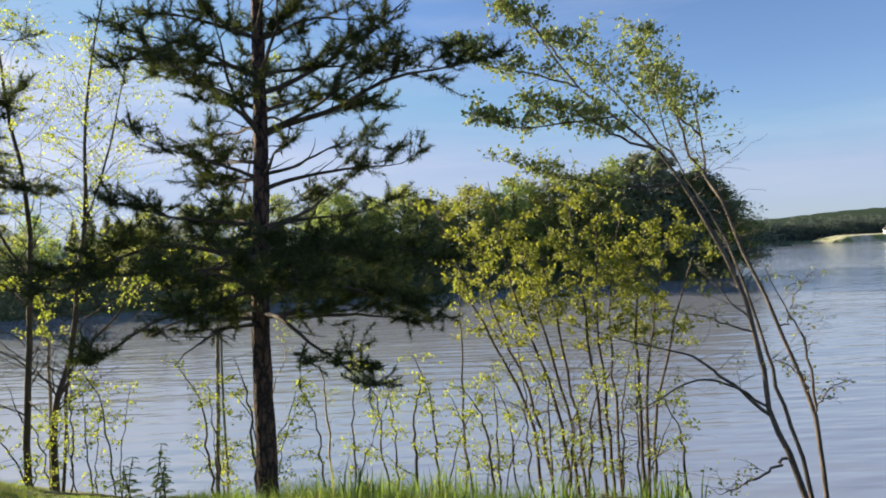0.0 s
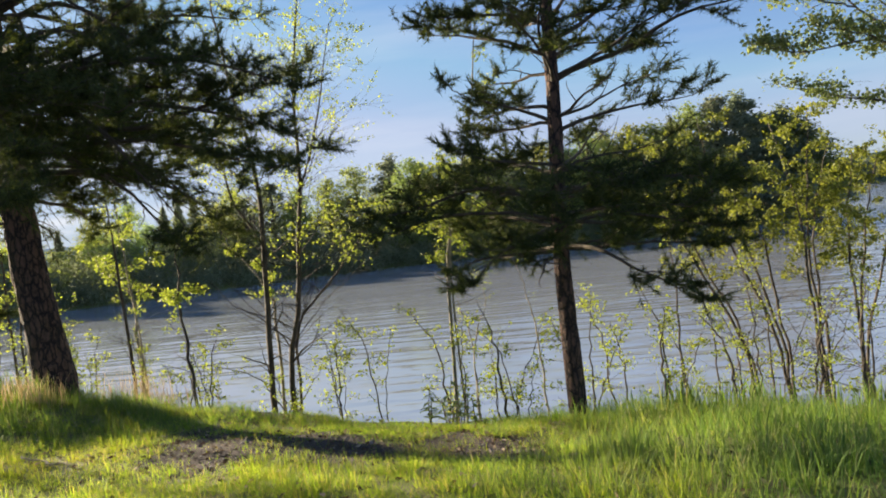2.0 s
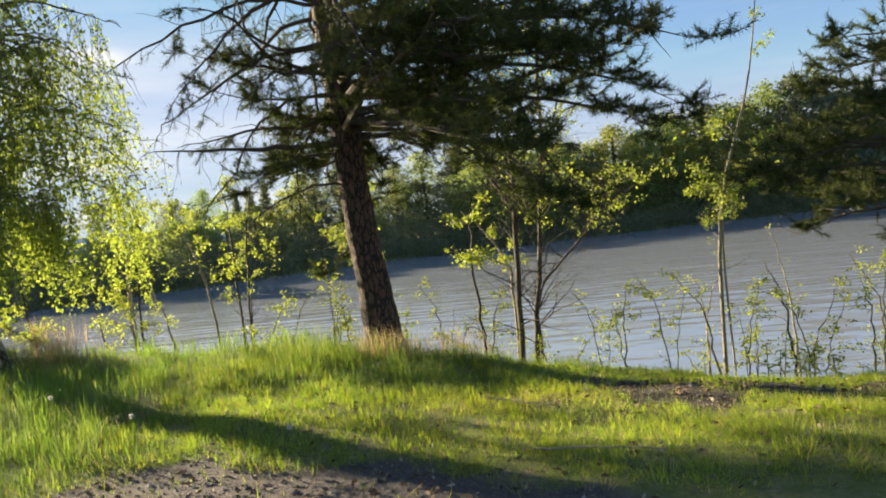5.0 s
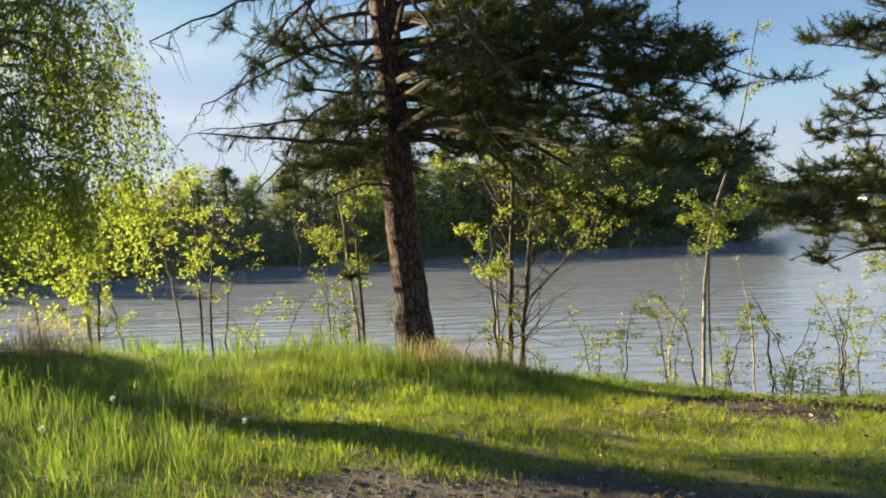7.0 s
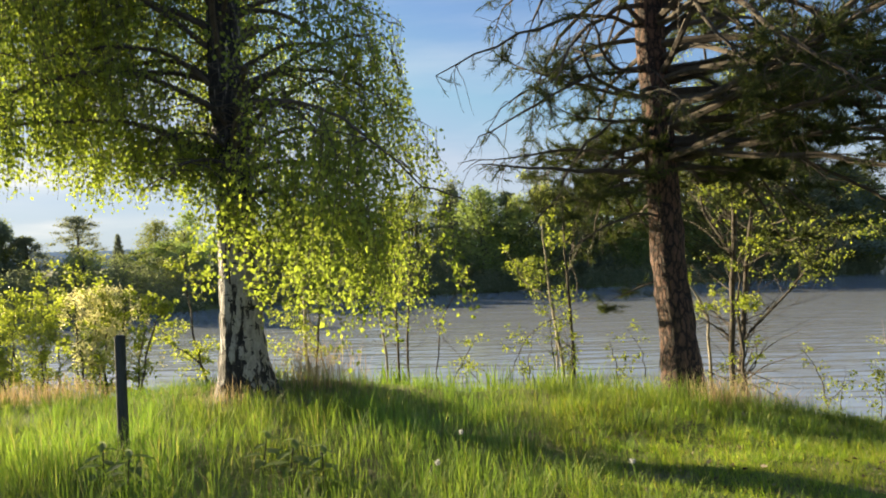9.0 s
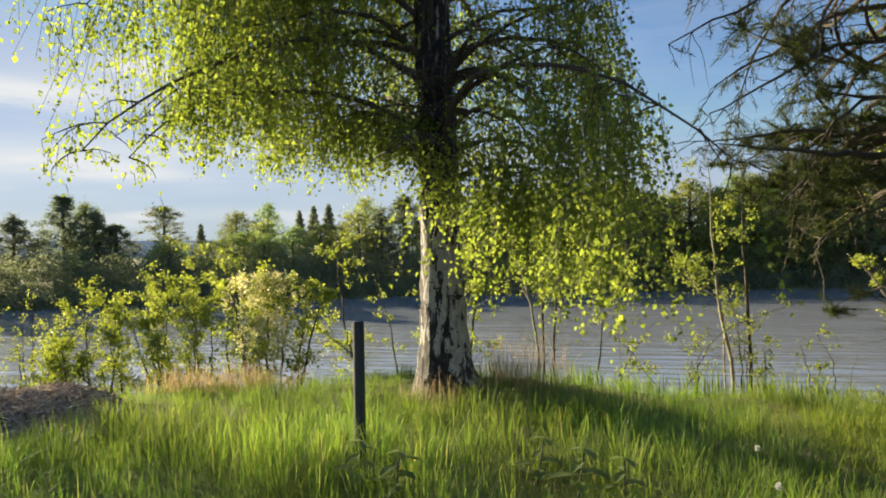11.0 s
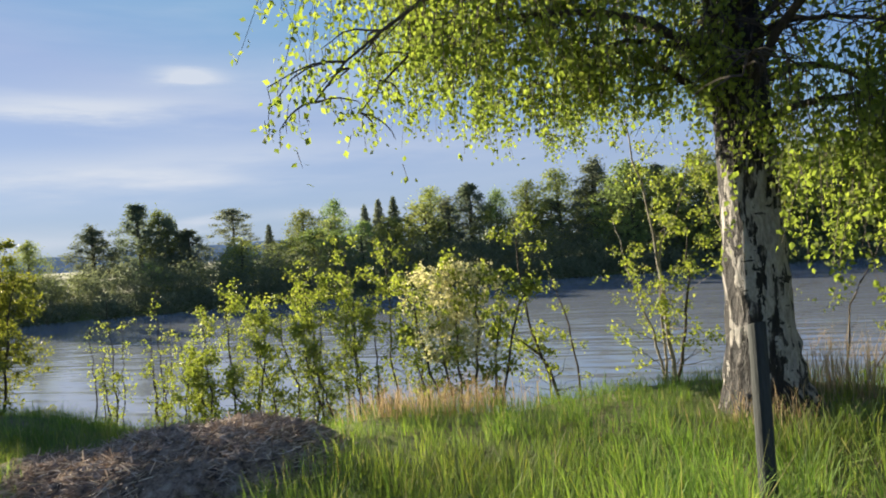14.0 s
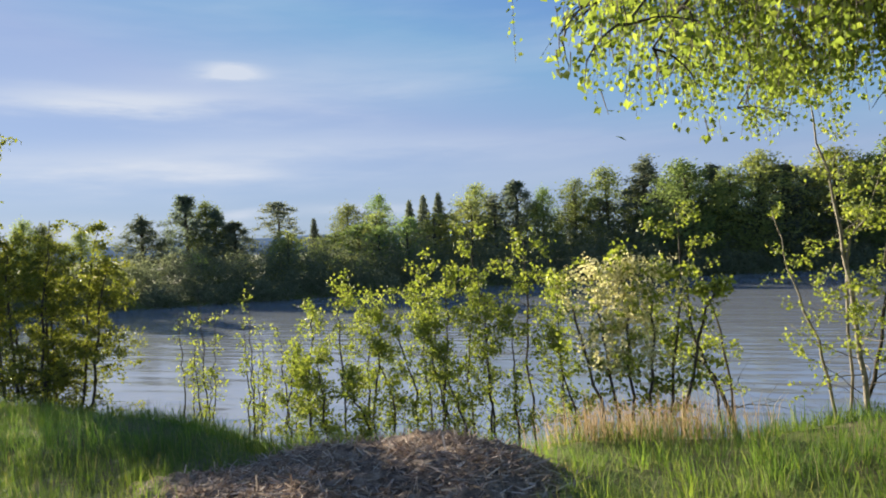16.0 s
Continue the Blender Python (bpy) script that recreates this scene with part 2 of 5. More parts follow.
def bark(name, dark, light, stretch, scale=9.0, depth=0.02, plates=0.0):
    m, nt, b = surface(name, 0.9)
    at = where(nt)
    big = noise_at(nt, at, scale, 6.0, 0.65, stretch)
    fine = noise_at(nt, at, scale * 5, 4.0, 0.6, stretch)
    f = calc(nt, "MULTIPLY_ADD", fine, 0.4, calc(nt, "MULTIPLY", big, 0.6))
    if plates:
        # flaky plates parted by deep furrows
        m2 = nt.nodes.new("ShaderNodeMapping")
        m2.inputs["Scale"].default_value = (1.0, 1.0, 0.38)
        link(nt, at, m2.inputs[0])
        warp = nt.nodes.new("ShaderNodeVectorMath")
        warp.operation = "MULTIPLY_ADD"
        link(nt, node_colour(nt, at, 20.0), warp.inputs[0])
        warp.inputs[1].default_value = (0.05, 0.05, 0.05)
        link(nt, m2.outputs[0], warp.inputs[2])
        vor = node(nt, "ShaderNodeTexVoronoi", Scale=plates)
        vor.feature = "DISTANCE_TO_EDGE"
        link(nt, warp.outputs[0], vor.inputs["Vector"])
        edge = calc(nt, "MULTIPLY", vor.outputs["Distance"], 5.0, clamp=True)
        f = calc(nt, "MULTIPLY", f, calc(nt, "MULTIPLY_ADD", edge, 0.5, 0.52))
    link(nt, ramp(nt, f, [(0.3, dark), (0.58, light)]), b.inputs["Base Color"])
    relief(nt, b, f, 1.0, depth)
    return m


def node_colour(nt, vec, scale):
    n = node(nt, "ShaderNodeTexNoise", Scale=scale, Detail=3.0)
    link(nt, vec, n.inputs["Vector"])
    return n.outputs["Color"]


def leafy(name, stops, shine, through_share=0.45, rough=0.5, vary=0.0, patch=0.0):
    """Leaves: a coat over a body that lets light through; colour varies from leaf to leaf."""
    m, nt, b = surface(name, rough)
    geo = nt.nodes.new("ShaderNodeNewGeometry")
    col = ramp(nt, geo.outputs["Random Per Island"], stops)
    if vary:
        own = nt.nodes.new("ShaderNodeObjectInfo").outputs["Random"]
        hue = node(nt, "ShaderNodeHueSaturation", Saturation=1.0)
        link(nt, calc(nt, "MULTIPLY_ADD", own, vary * 1.6, 1.0 - vary * 0.8), hue.inputs["Value"])
        link(nt, calc(nt, "MULTIPLY_ADD", calc(nt, "FRACT", calc(nt, "MULTIPLY", own, 7.3)), 0.06, 0.475), hue.inputs["Hue"])
        link(nt, col, hue.inputs["Color"])
        col = hue.outputs[0]
    if patch:
        spot = noise_at(nt, where(nt), 0.8, 4.0, 0.65)
        hue = node(nt, "ShaderNodeHueSaturation", Saturation=1.0)
        link(nt, calc(nt, "MULTIPLY_ADD", spot, patch * 2.4, 1.0 - patch * 1.2), hue.inputs["Value"])
        link(nt, calc(nt, "MULTIPLY_ADD", noise_at(nt, where(nt), 0.7, 2.0, 0.5), -0.09, 0.545), hue.inputs["Hue"])
        link(nt, col, hue.inputs["Color"])
        col = hue.outputs[0]
    link(nt, col, b.inputs["Base Color"])
    b.inputs["Specular IOR Level"].default_value = 0.25 if rough < 0.6 else 0.1
    t = nt.nodes.new("ShaderNodeBsdfTranslucent")
    bright = nt.nodes.new("ShaderNodeMix")
    bright.data_type, bright.blend_type = "RGBA", "MULTIPLY"
    bright.inputs[0].default_value = 1.0
    link(nt, col, bright.inputs[6])
    bright.inputs[7].default_value = (*shine, 1.0)
    link(nt, bright.outputs[2], t.inputs[0])
    mix = node(nt, "ShaderNodeMixShader", Fac=through_share)
    link(nt, b.outputs[0], mix.inputs[1])
    link(nt, t.outputs[0], mix.inputs[2])
    link(nt, mix.outputs[0], nt.nodes["Material Output"].inputs[0])
    return m


PINE_BARK = bark("pine_bark", (0.02, 0.013, 0.011), (0.16, 0.09, 0.064), (1.0, 1.0, 0.28), 14.0, 0.05, 16.0)
TWIG_BARK = bark("twig_bark", (0.022, 0.018, 0.013), (0.09, 0.073, 0.055), (1.0, 1.0, 0.5), 12.0, 0.01)
PALE_BARK = bark("pale_bark", (0.07, 0.06, 0.045), (0.34, 0.3, 0.23), (1.0, 1.0, 0.5), 10.0, 0.008)
WILLOW_BARK = bark("willow_bark", (0.022, 0.018, 0.015), (0.13, 0.108, 0.085), (1.0, 1.0, 0.5), 11.0, 0.008)
STRAW = leafy("straw", [(0.0, (0.30, 0.22, 0.13)), (0.5, (0.45, 0.35, 0.22)), (1.0, (0.6, 0.49, 0.34))], (1.2, 1.1, 0.9), 0.35, 0.7)
NEEDLE = leafy("pine_needles", [(0.0, (0.032, 0.048, 0.022)), (0.6, (0.062, 0.084, 0.034)), (1.0, (0.1, 0.115, 0.04))], (1.5, 1.5, 0.7), 0.28, 0.65)
BIRCH_LEAF = leafy("birch_leaf", [(0.0, (0.14, 0.185, 0.06)), (0.6, (0.21, 0.265, 0.075)), (1.0, (0.28, 0.325, 0.1))], (1.5, 1.55, 0.68), 0.57, 0.65)
YOUNG_LEAF = leafy("young_leaf", [(0.0, (0.15, 0.195, 0.045)), (0.6, (0.22, 0.265, 0.06)), (1.0, (0.31, 0.335, 0.095))], (1.85, 1.85, 0.9), 0.45)
BUSH_LEAF = leafy("bush_leaf", [(0.0, (0.1, 0.125, 0.03)), (0.6, (0.165, 0.19, 0.042)), (1.0, (0.24, 0.255, 0.06))], (1.7, 1.65, 0.8), 0.45)
FLOWER = leafy("cherry_blossom", [(0.0, (0.5, 0.5, 0.26)), (1.0, (0.82, 0.78, 0.52))], (1.15, 1.1, 0.85), 0.45)
GRASS = leafy("grass_blade", [(0.0, (0.105, 0.175, 0.05)), (0.6, (0.17, 0.255, 0.068)), (0.9, (0.23, 0.295, 0.088)), (1.0, (0.36, 0.32, 0.2))], (1.6, 1.65, 0.75), 0.4, 0.6, 0.0, 0.8)
DRY_GRASS = leafy("lawn_blade", [(0.0, (0.145, 0.225, 0.036)), (0.6, (0.225, 0.31, 0.054)), (0.86, (0.3, 0.3, 0.1)), (1.0, (0.38, 0.32, 0.17))], (1.9, 1.85, 0.75), 0.5, 0.6, 0.0, 0.8)
FAR_LEAF = leafy("far_leaf", [(0.0, (0.18, 0.21, 0.075)), (0.6, (0.25, 0.28, 0.095)), (1.0, (0.31, 0.34, 0.12))], (1.4, 1.5, 1.1), 0.43, 0.7, 0.35)
# paler and bluer than the near needles: haze over the river mixed into the colour
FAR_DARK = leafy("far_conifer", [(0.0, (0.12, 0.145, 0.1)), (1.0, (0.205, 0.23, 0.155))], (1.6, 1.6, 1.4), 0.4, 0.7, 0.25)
DISTANT_LEAF = leafy("distant_conifer", [(0.0, (0.06, 0.085, 0.075)), (1.0, (0.09, 0.12, 0.1))], (1.4, 1.4, 1.3), 0.25, 0.8)
WILLOW_LEAF = leafy("willow_leaf", [(0.0, (0.14, 0.175, 0.075)), (0.6, (0.2, 0.24, 0.1)), (1.0, (0.28, 0.31, 0.15))], (1.55, 1.6, 0.9), 0.45)
SHRUB_LEAF = leafy("shrub_leaf", [(0.0, (0.145, 0.16, 0.095)), (1.0, (0.235, 0.25, 0.155))], (1.5, 1.6, 1.3), 0.43, 0.7)


def birch_bark():
    m, nt, b = surface("birch_bark", 0.75)
    at = where(nt)
    sep = nt.nodes.new("ShaderNodeSeparateXYZ")
    link(nt, at, sep.inputs[0])
    furrow = noise_at(nt, at, 13.0, 5.0, 0.6, (1.0, 1.0, 0.28))
    band = noise_at(nt, at, 6.5, 4.0, 0.55, (0.7, 0.7, 2.4))
    fine = noise_at(nt, at, 40.0, 4.0, 0.6, (1.0, 1.0, 0.4))
    # old furrowed bark at the foot, paper bark above
    low_part = calc(nt, "MULTIPLY", calc(nt, "SUBTRACT", 0.75, sep.outputs[2], clamp=True), 0.3)
    high_part = calc(nt, "MULTIPLY", calc(nt, "MULTIPLY", calc(nt, "SUBTRACT", sep.outputs[2], 1.7), 1.0, clamp=True), 0.2)
    side = calc(nt, "MULTIPLY", calc(nt, "MULTIPLY_ADD", sep.outputs[0], -6.0, 0.1, clamp=True), 0.1)
    foot = calc(nt, "ADD", calc(nt, "ADD", low_part, high_part), calc(nt, "ADD", side, 0.41))
    crack = calc(nt, "GREATER_THAN", calc(nt, "ADD", furrow, calc(nt, "MULTIPLY", fine, 0.12)), calc(nt, "SUBTRACT", 1.03, foot))
    eye_marks = calc(nt, "GREATER_THAN", band, 0.63)
    dark = calc(nt, "MAXIMUM", crack, eye_marks)
    flake = noise_at(nt, at, 24.0, 5.0, 0.6, (1.0, 1.0, 0.22))
    pale = ramp(nt, fine, [(0.3, (0.2, 0.185, 0.16)), (0.65, (0.42, 0.39, 0.345))])
    old = ramp(nt, flake, [(0.4, (0.006, 0.0055, 0.005)), (0.53, (0.022, 0.018, 0.016)), (0.6, (0.09, 0.08, 0.07)), (0.66, (0.34, 0.315, 0.28))])
    link(nt, mixed(nt, dark, pale, old), b.inputs["Base Color"])
    relief(nt, b, calc(nt, "SUBTRACT", calc(nt, "MULTIPLY", fine, 0.3), calc(nt, "SUBTRACT", furrow, calc(nt, "MULTIPLY", flake, calc(nt, "MULTIPLY", dark, 1.4)))), 1.0, 0.05)
    return m


BIRCH_BARK = birch_bark()


def ground_mat():
    m, nt, b = surface("ground_soil", 0.95)
    at = where(nt)
    attr = nt.nodes.new("ShaderNodeAttribute")
    attr.attribute_name = "bare"
    big = noise_at(nt, at, 0.9, 5.0, 0.6)
    fine = noise_at(nt, at, 24.0, 5.0, 0.7)
    grit = noise_at(nt, at, 90.0, 3.0, 0.7)
    turf = ramp(nt, calc(nt, "MULTIPLY_ADD", fine, 0.6, calc(nt, "MULTIPLY", big, 0.4)), [(0.3, (0.06, 0.085, 0.02)), (0.5, (0.13, 0.16, 0.035)), (0.68, (0.25, 0.225, 0.1))])
    worn = calc(nt, "MULTIPLY", calc(nt, "SUBTRACT", noise_at(nt, at, 2.2, 5.0, 0.65), 0.5), 9.0, clamp=True)
    turf = mixed(nt, calc(nt, "MULTIPLY", worn, 0.75), turf, ramp(nt, fine, [(0.35, (0.09, 0.065, 0.04)), (0.65, (0.32, 0.25, 0.16))]))
    stone = ramp(nt, calc(nt, "MULTIPLY_ADD", grit, 0.6, calc(nt, "MULTIPLY", fine, 0.4)), [(0.38, (0.035, 0.029, 0.027)), (0.54, (0.11, 0.09, 0.082)), (0.66, (0.22, 0.185, 0.165)), (0.74, (0.5, 0.43, 0.38))])
    edge = calc(nt, "MULTIPLY", calc(nt, "ADD", calc(nt, "SUBTRACT", fine, 0.5), calc(nt, "SUBTRACT", calc(nt, "MULTIPLY", attr.outputs["Fac"], 1.6), 0.4)), 2.2, clamp=True)
    attr2 = nt.nodes.new("ShaderNodeAttribute")
    attr2.attribute_name = "soil"
    earth = ramp(nt, calc(nt, "MULTIPLY_ADD", grit, 0.5, calc(nt, "MULTIPLY", fine, 0.5)), [(0.36, (0.016, 0.012, 0.01)), (0.52, (0.06, 0.043, 0.034)), (0.68, (0.17, 0.125, 0.1))])
    rest = mixed(nt, edge, turf, stone)
    link(nt, mixed(nt, calc(nt, "MULTIPLY", attr2.outputs["Fac"], 1.4, clamp=True), rest, earth), b.inputs["Base Color"])
    relief(nt, b, calc(nt, "MULTIPLY_ADD", grit, 0.5, fine), 0.8, 0.03)
    return m


def water_mat():
    m, nt, b = surface("river_water", 0.06)
    at = where(nt)
    b.inputs["Base Color"].default_value = (0.285, 0.318, 0.36, 1)
    b.inputs["IOR"].default_value = 3.6
    gust = calc(nt, "MULTIPLY_ADD", noise_at(nt, at, 0.07, 3.0, 0.5, (0.3, 1.0, 1.0)), 2.6, -0.5, clamp=True)
    swell = noise_at(nt, at, 0.4, 1.0, 0.5, (0.3, 1.0, 1.0))
    ripple = noise_at(nt, at, 1.5, 2.0, 0.5, (0.22, 1.0, 1.0))
    chop = noise_at(nt, at, 5.0, 1.0, 0.5, (0.4, 1.0, 1.0))
    h = calc(nt, "ADD", calc(nt, "MULTIPLY", swell, 0.3), calc(nt, "MULTIPLY", gust, calc(nt, "ADD", calc(nt, "MULTIPLY", ripple, 0.4), calc(nt, "MULTIPLY", chop, 0.03))))
    relief(nt, b, h, 0.8, 0.26)
    return m


# ---- the large forms: ground, water ----
def spread_out(lo, hi, step, far):
    core = np.arange(lo, hi + step / 2, step)
    out, d = [], step
    while sum(out) < far:
        d *= 1.22
        out.append(d)
    run = np.cumsum(out)
    return np.concatenate([lo - run[::-1], core, hi + run])


gx, gy = spread_out(-27.0, 9.0, 0.3, 4200), spread_out(1.0, 13.0, 0.28, 4200)
extra = np.arange(19.0, 130.0, 2.5)
gy = np.unique(np.concatenate([gy, extra]).round(3))
gx = np.unique(np.concatenate([gx, np.arange(-110, -30, 3.0), np.arange(12, 70, 3.0)]).round(3))
X, Y = np.meshgrid(gx, gy, indexing="ij")
Z = height(X, Y)
i, j = np.meshgrid(np.arange(len(gx) - 1), np.arange(len(gy) - 1), indexing="ij")
q = i * len(gy) + j
quads = np.stack([q, q + len(gy), q + len(gy) + 1, q + 1], -1).reshape(-1, 4)
ground = new("ground", mesh_from("ground", np.stack([X, Y, Z], -1).reshape(-1, 3), quads, ground_mat(), True))
attr = ground.data.attributes.new("bare", "FLOAT", "POINT")
attr.data.foreach_set("value", bare(X, Y).ravel().astype(np.float32))
dark = ground.data.attributes.new("soil", "FLOAT", "POINT")
dark.data.foreach_set("value", soil(X, Y).ravel().astype(np.float32))
tagged(ground, "grassy river bank with gravel track and bare soil", "ground", kind="structure")

wv = np.array([[-4200, -4200, WATER], [4200, -4200, WATER], [4200, 4200, WATER], [-4200, 4200, WATER]], float)
water = tagged(new("water", mesh_from("water", wv, np.array([[0, 1, 2, 3]]), water_mat())), "broad brown river with small wind ripples", "river", kind="structure")

# ---- far bank ----
def far_tree_parts(kind, rng, fine):
    """Trunk and crown of one far tree, 10 m tall, foot at the origin."""
    trunk = tube(smooth_line([(0, 0, -0.4), (0.1, 0.05, 3), (0.05, -0.1, 6.5), (0, 0, 9.4)], 5), [0.2, 0.14, 0.04], 5)
    limbs = []
    if kind == "spruce":
        n = 9000 if fine else 3000
        u = rng.random(n) ** 0.7
        h = 9.9 - 9.2 * u
        r = (0.12 + 2.0 * u) * (0.55 + 0.45 * np.abs(np.sin(h * 4.2))) * np.sqrt(rng.random(n))
        w = rng.uniform(0, 2 * np.pi, n)
        at = np.stack([r * np.cos(w), r * np.sin(w), h - 0.25 * r], -1)
        crown = leaf_blades(at, 0.2 if fine else 0.36, 0.1 if fine else 0.18, rng, 0.5, unit(at * [1, 1, 0]) * 0.8)
    else:
        at = []
        k = {"pine": 130, "birch": 150, "umbrella": 60}[kind]
        k = k if fine else k // 2
        for s in range(k):
            w = s * 2.4 + rng.uniform(-0.6, 0.6)
            u = ((s + 0.5) / k) ** (1.3 if kind == "birch" else 1.35 if kind == "pine" else 1.0)
            if kind == "birch":
                h, r = 0.8 + 8.6 * u, 2.7 * math.sin(math.pi * min(0.97, 0.3 + 0.68 * u)) ** 0.7 * rng.random() ** 0.5
                size, flat, n = rng.uniform(0.35, 0.75) * (1.2 - 0.4 * u), 1.0, 28
            elif kind == "pine":
                h, r = 1.4 + 8.3 * u, 3.3 * (1.02 - u) ** 0.75 * rng.random() ** 0.6 * (0.9 + 0.2 * math.sin(w * 2 + u * 9))
                size, flat, n = rng.uniform(0.35, 0.75) * (1.1 - 0.6 * u), 0.6 + 0.6 * u, 38
            else:
                h, r = 4.6 + 5.1 * u ** 0.6, 2.6 * (1.02 - u) ** 0.45 * rng.random() ** 0.6
                size, flat, n = rng.uniform(0.35, 0.6), 0.4, 34
            h += rng.normal() * (0.15 if kind == "umbrella" else 0.3)
            c = np.array([r * math.cos(w), r * math.sin(w), h - (0.0 if kind == "birch" else 0.12 * r)])
            if s % 4 == 0:
                limbs.append(tube(np.array([(0, 0, max(1.0, h - 0.9)), c * [0.5, 0.5, 1] - [0, 0, 0.3], c]), [0.06, 0.02], 3))
            n = int(n * 1.9) if fine else 40
            p = rng.normal(size=(n, 3)) * size * 0.6
            p[:, 2] *= flat
            at.append(c + p)
        at = np.concatenate(at)
        crown = leaf_blades(at, 0.19 if fine else 0.29, 0.14 if fine else 0.21, rng, 0.3 if kind == "birch" else 0.0)
    return joined([trunk] + limbs), crown


TREE_LABEL = {"spruce": "dark green spruce with a pointed top on the far bank", "pine": "dark Scots pine with layered crown on the far bank", "birch": "light green broadleaf tree in fresh leaf on the far bank", "umbrella": "tall pine with bare trunk and flat crown on the far bank"}
rng = np.random.default_rng(11)
stock = {}
for kind in ("spruce", "pine", "birch", "umbrella"):
    for v in range(3 if kind == "birch" else 2):
        for fine in (False, True):
            wood, crown = far_tree_parts(kind, rng, fine)
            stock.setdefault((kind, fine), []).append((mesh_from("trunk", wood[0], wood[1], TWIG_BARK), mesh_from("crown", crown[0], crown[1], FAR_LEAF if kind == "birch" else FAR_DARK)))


def far_tree(kind, x, y, top, wide=1.0, fine=True):
    """A far tree at (x, y) whose top is at that height."""
    foot = float(height(x, y))
    tall = (top - foot) / 10.0
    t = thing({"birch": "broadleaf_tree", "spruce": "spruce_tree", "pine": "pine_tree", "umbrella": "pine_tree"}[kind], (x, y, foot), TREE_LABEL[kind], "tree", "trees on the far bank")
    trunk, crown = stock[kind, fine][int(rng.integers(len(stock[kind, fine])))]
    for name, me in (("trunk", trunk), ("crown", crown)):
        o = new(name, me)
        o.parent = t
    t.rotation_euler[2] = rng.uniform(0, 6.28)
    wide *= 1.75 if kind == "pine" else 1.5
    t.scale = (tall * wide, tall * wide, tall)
    return t


LANDMARKS = [
    ("birch", -74.6, 51.0, 6.2, 0.8), ("birch", -70.9, 50.0, 5.7, 0.7), ("birch", -67.0, 50.6, 4.9, 0.9),
    ("pine", -70.4, 62.1, 6.4, 1.2), ("pine", -66.9, 65.3, 8.9, 1.0), ("birch", -65.4, 67.0, 8.2, 0.7), ("pine", -64.3, 67.1, 7.1, 0.9), ("pine", -62.6, 68.2, 5.6, 1.5),
    ("umbrella", -58.5, 71.2, 7.8, 0.85), ("spruce", -54.9, 73.3, 5.6, 0.9), ("birch", -51.3, 75.4, 7.2, 1.1), ("birch", -47.5, 76.0, 8.2, 0.7), ("spruce", -44.6, 78.8, 7.3, 0.9),
    ("spruce", -43.0, 79.5, 7.9, 0.9), ("spruce", -41.2, 80.0, 8.1, 0.9), ("birch", -36.6, 80.8, 8.8, 1.0), ("pine", -31.9, 81.9, 9.0, 1.1), ("birch", -28.6, 82.6, 8.0, 0.7),
    ("birch", -24.9, 83.1, 8.7, 0.9), ("birch", -21.2, 83.5, 9.9, 0.9), ("pine", -16.7, 83.7, 10.4, 1.0), ("birch", -13.0, 83.7, 9.2, 0.9),
    ("birch", 29.0, 84.0, 10.6, 1.2), ("pine", 31.0, 84.0, 10.8, 1.2), ("birch", 33.0, 85.0, 9.8, 1.2), ("birch", 35.0, 87.0, 8.6, 1.1), ("pine", 36.3, 91.0, 7.2, 1.1), ("birch", 37.2, 94.5, 5.6, 1.0)]
for row in LANDMARKS:
    far_tree(*row)
# the rest of the wood: lower trees in front, a closed wall behind
for x in np.arange(-13.0, 34.0, 2.6):
    top = np.interp(x, [-13, 3, 13, 24, 31, 35], [9.2, 9.6, 10.6, 12.4, 11.6, 9.0]) + rng.uniform(-1.6, 0.6)
    xx = x + rng.uniform(-0.8, 0.8)
    far_tree("birch" if rng.random() < 0.68 else "pine", xx, float(far_shore(xx)) + rng.uniform(4, 8), top, rng.uniform(0.85, 1.2))
for x in np.arange(-56.0, 30.0, 3.4):
    top = np.interp(x, [-56, -40, -20, 0, 24, 30], [4.2, 5.8, 7.0, 7.6, 8.8, 7.5]) + rng.uniform(-1.0, 0.8)
    xx = x + rng.uniform(-1, 1)
    far_tree(("birch", "birch", "birch", "spruce", "pine")[int(rng.integers(5))], xx, float(far_shore(xx)) + rng.uniform(10, 20), top, rng.uniform(0.9, 1.35), False)
for x in np.arange(-76.0, -38.0, 2.1):
    xx = x + rng.uniform(-0.9, 0.9)
    far_tree("birch", xx, float(far_shore(xx)) + rng.uniform(6, 12), np.interp(x, [-76, -66, -58, -50, -38], [0.2, 0.7, 1.6, 3.6, 5.2]) + rng.uniform(-1.0, 0.9), rng.uniform(1.0, 1.5), False)
for x in np.arange(-96.0, -73.0, 2.6):
    far_tree("birch", x, float(far_shore(x)) + rng.uniform(4, 9), rng.uniform(3.6, 5.4), rng.uniform(0.8, 1.2))


def far_shrubs():
    """Willow scrub along the far waterline."""
    out = []
    for x in np.arange(-98.0, 36.5, 0.85):
        for row in range(3):
            xx = x + rng.uniform(-0.6, 0.6)
            y = float(far_shore(xx)) + rng.uniform(-1.2, 1.0) + row * 2.2
            h = (rng.uniform(1.4, 2.6) + row * 0.9) * np.interp(xx, [-80, -62, -45, -20], [0.8, 0.95, 1.15, 1.0])
            n = 350
            p = unit(rng.normal(size=(n, 3))) * rng.random((n, 1)) ** 0.35 * [1.35, 1.1, h * 0.6] * rng.uniform(0.85, 1.1, (n, 1))
            at = np.array([xx, y, max(float(height(xx, y)), WATER) + h * 0.42]) + p
            at = at[at[:, 2] > WATER + 0.02]
            out.append(leaf_blades(at, 0.2, 0.145, rng, 0.0))
    return joined(out)


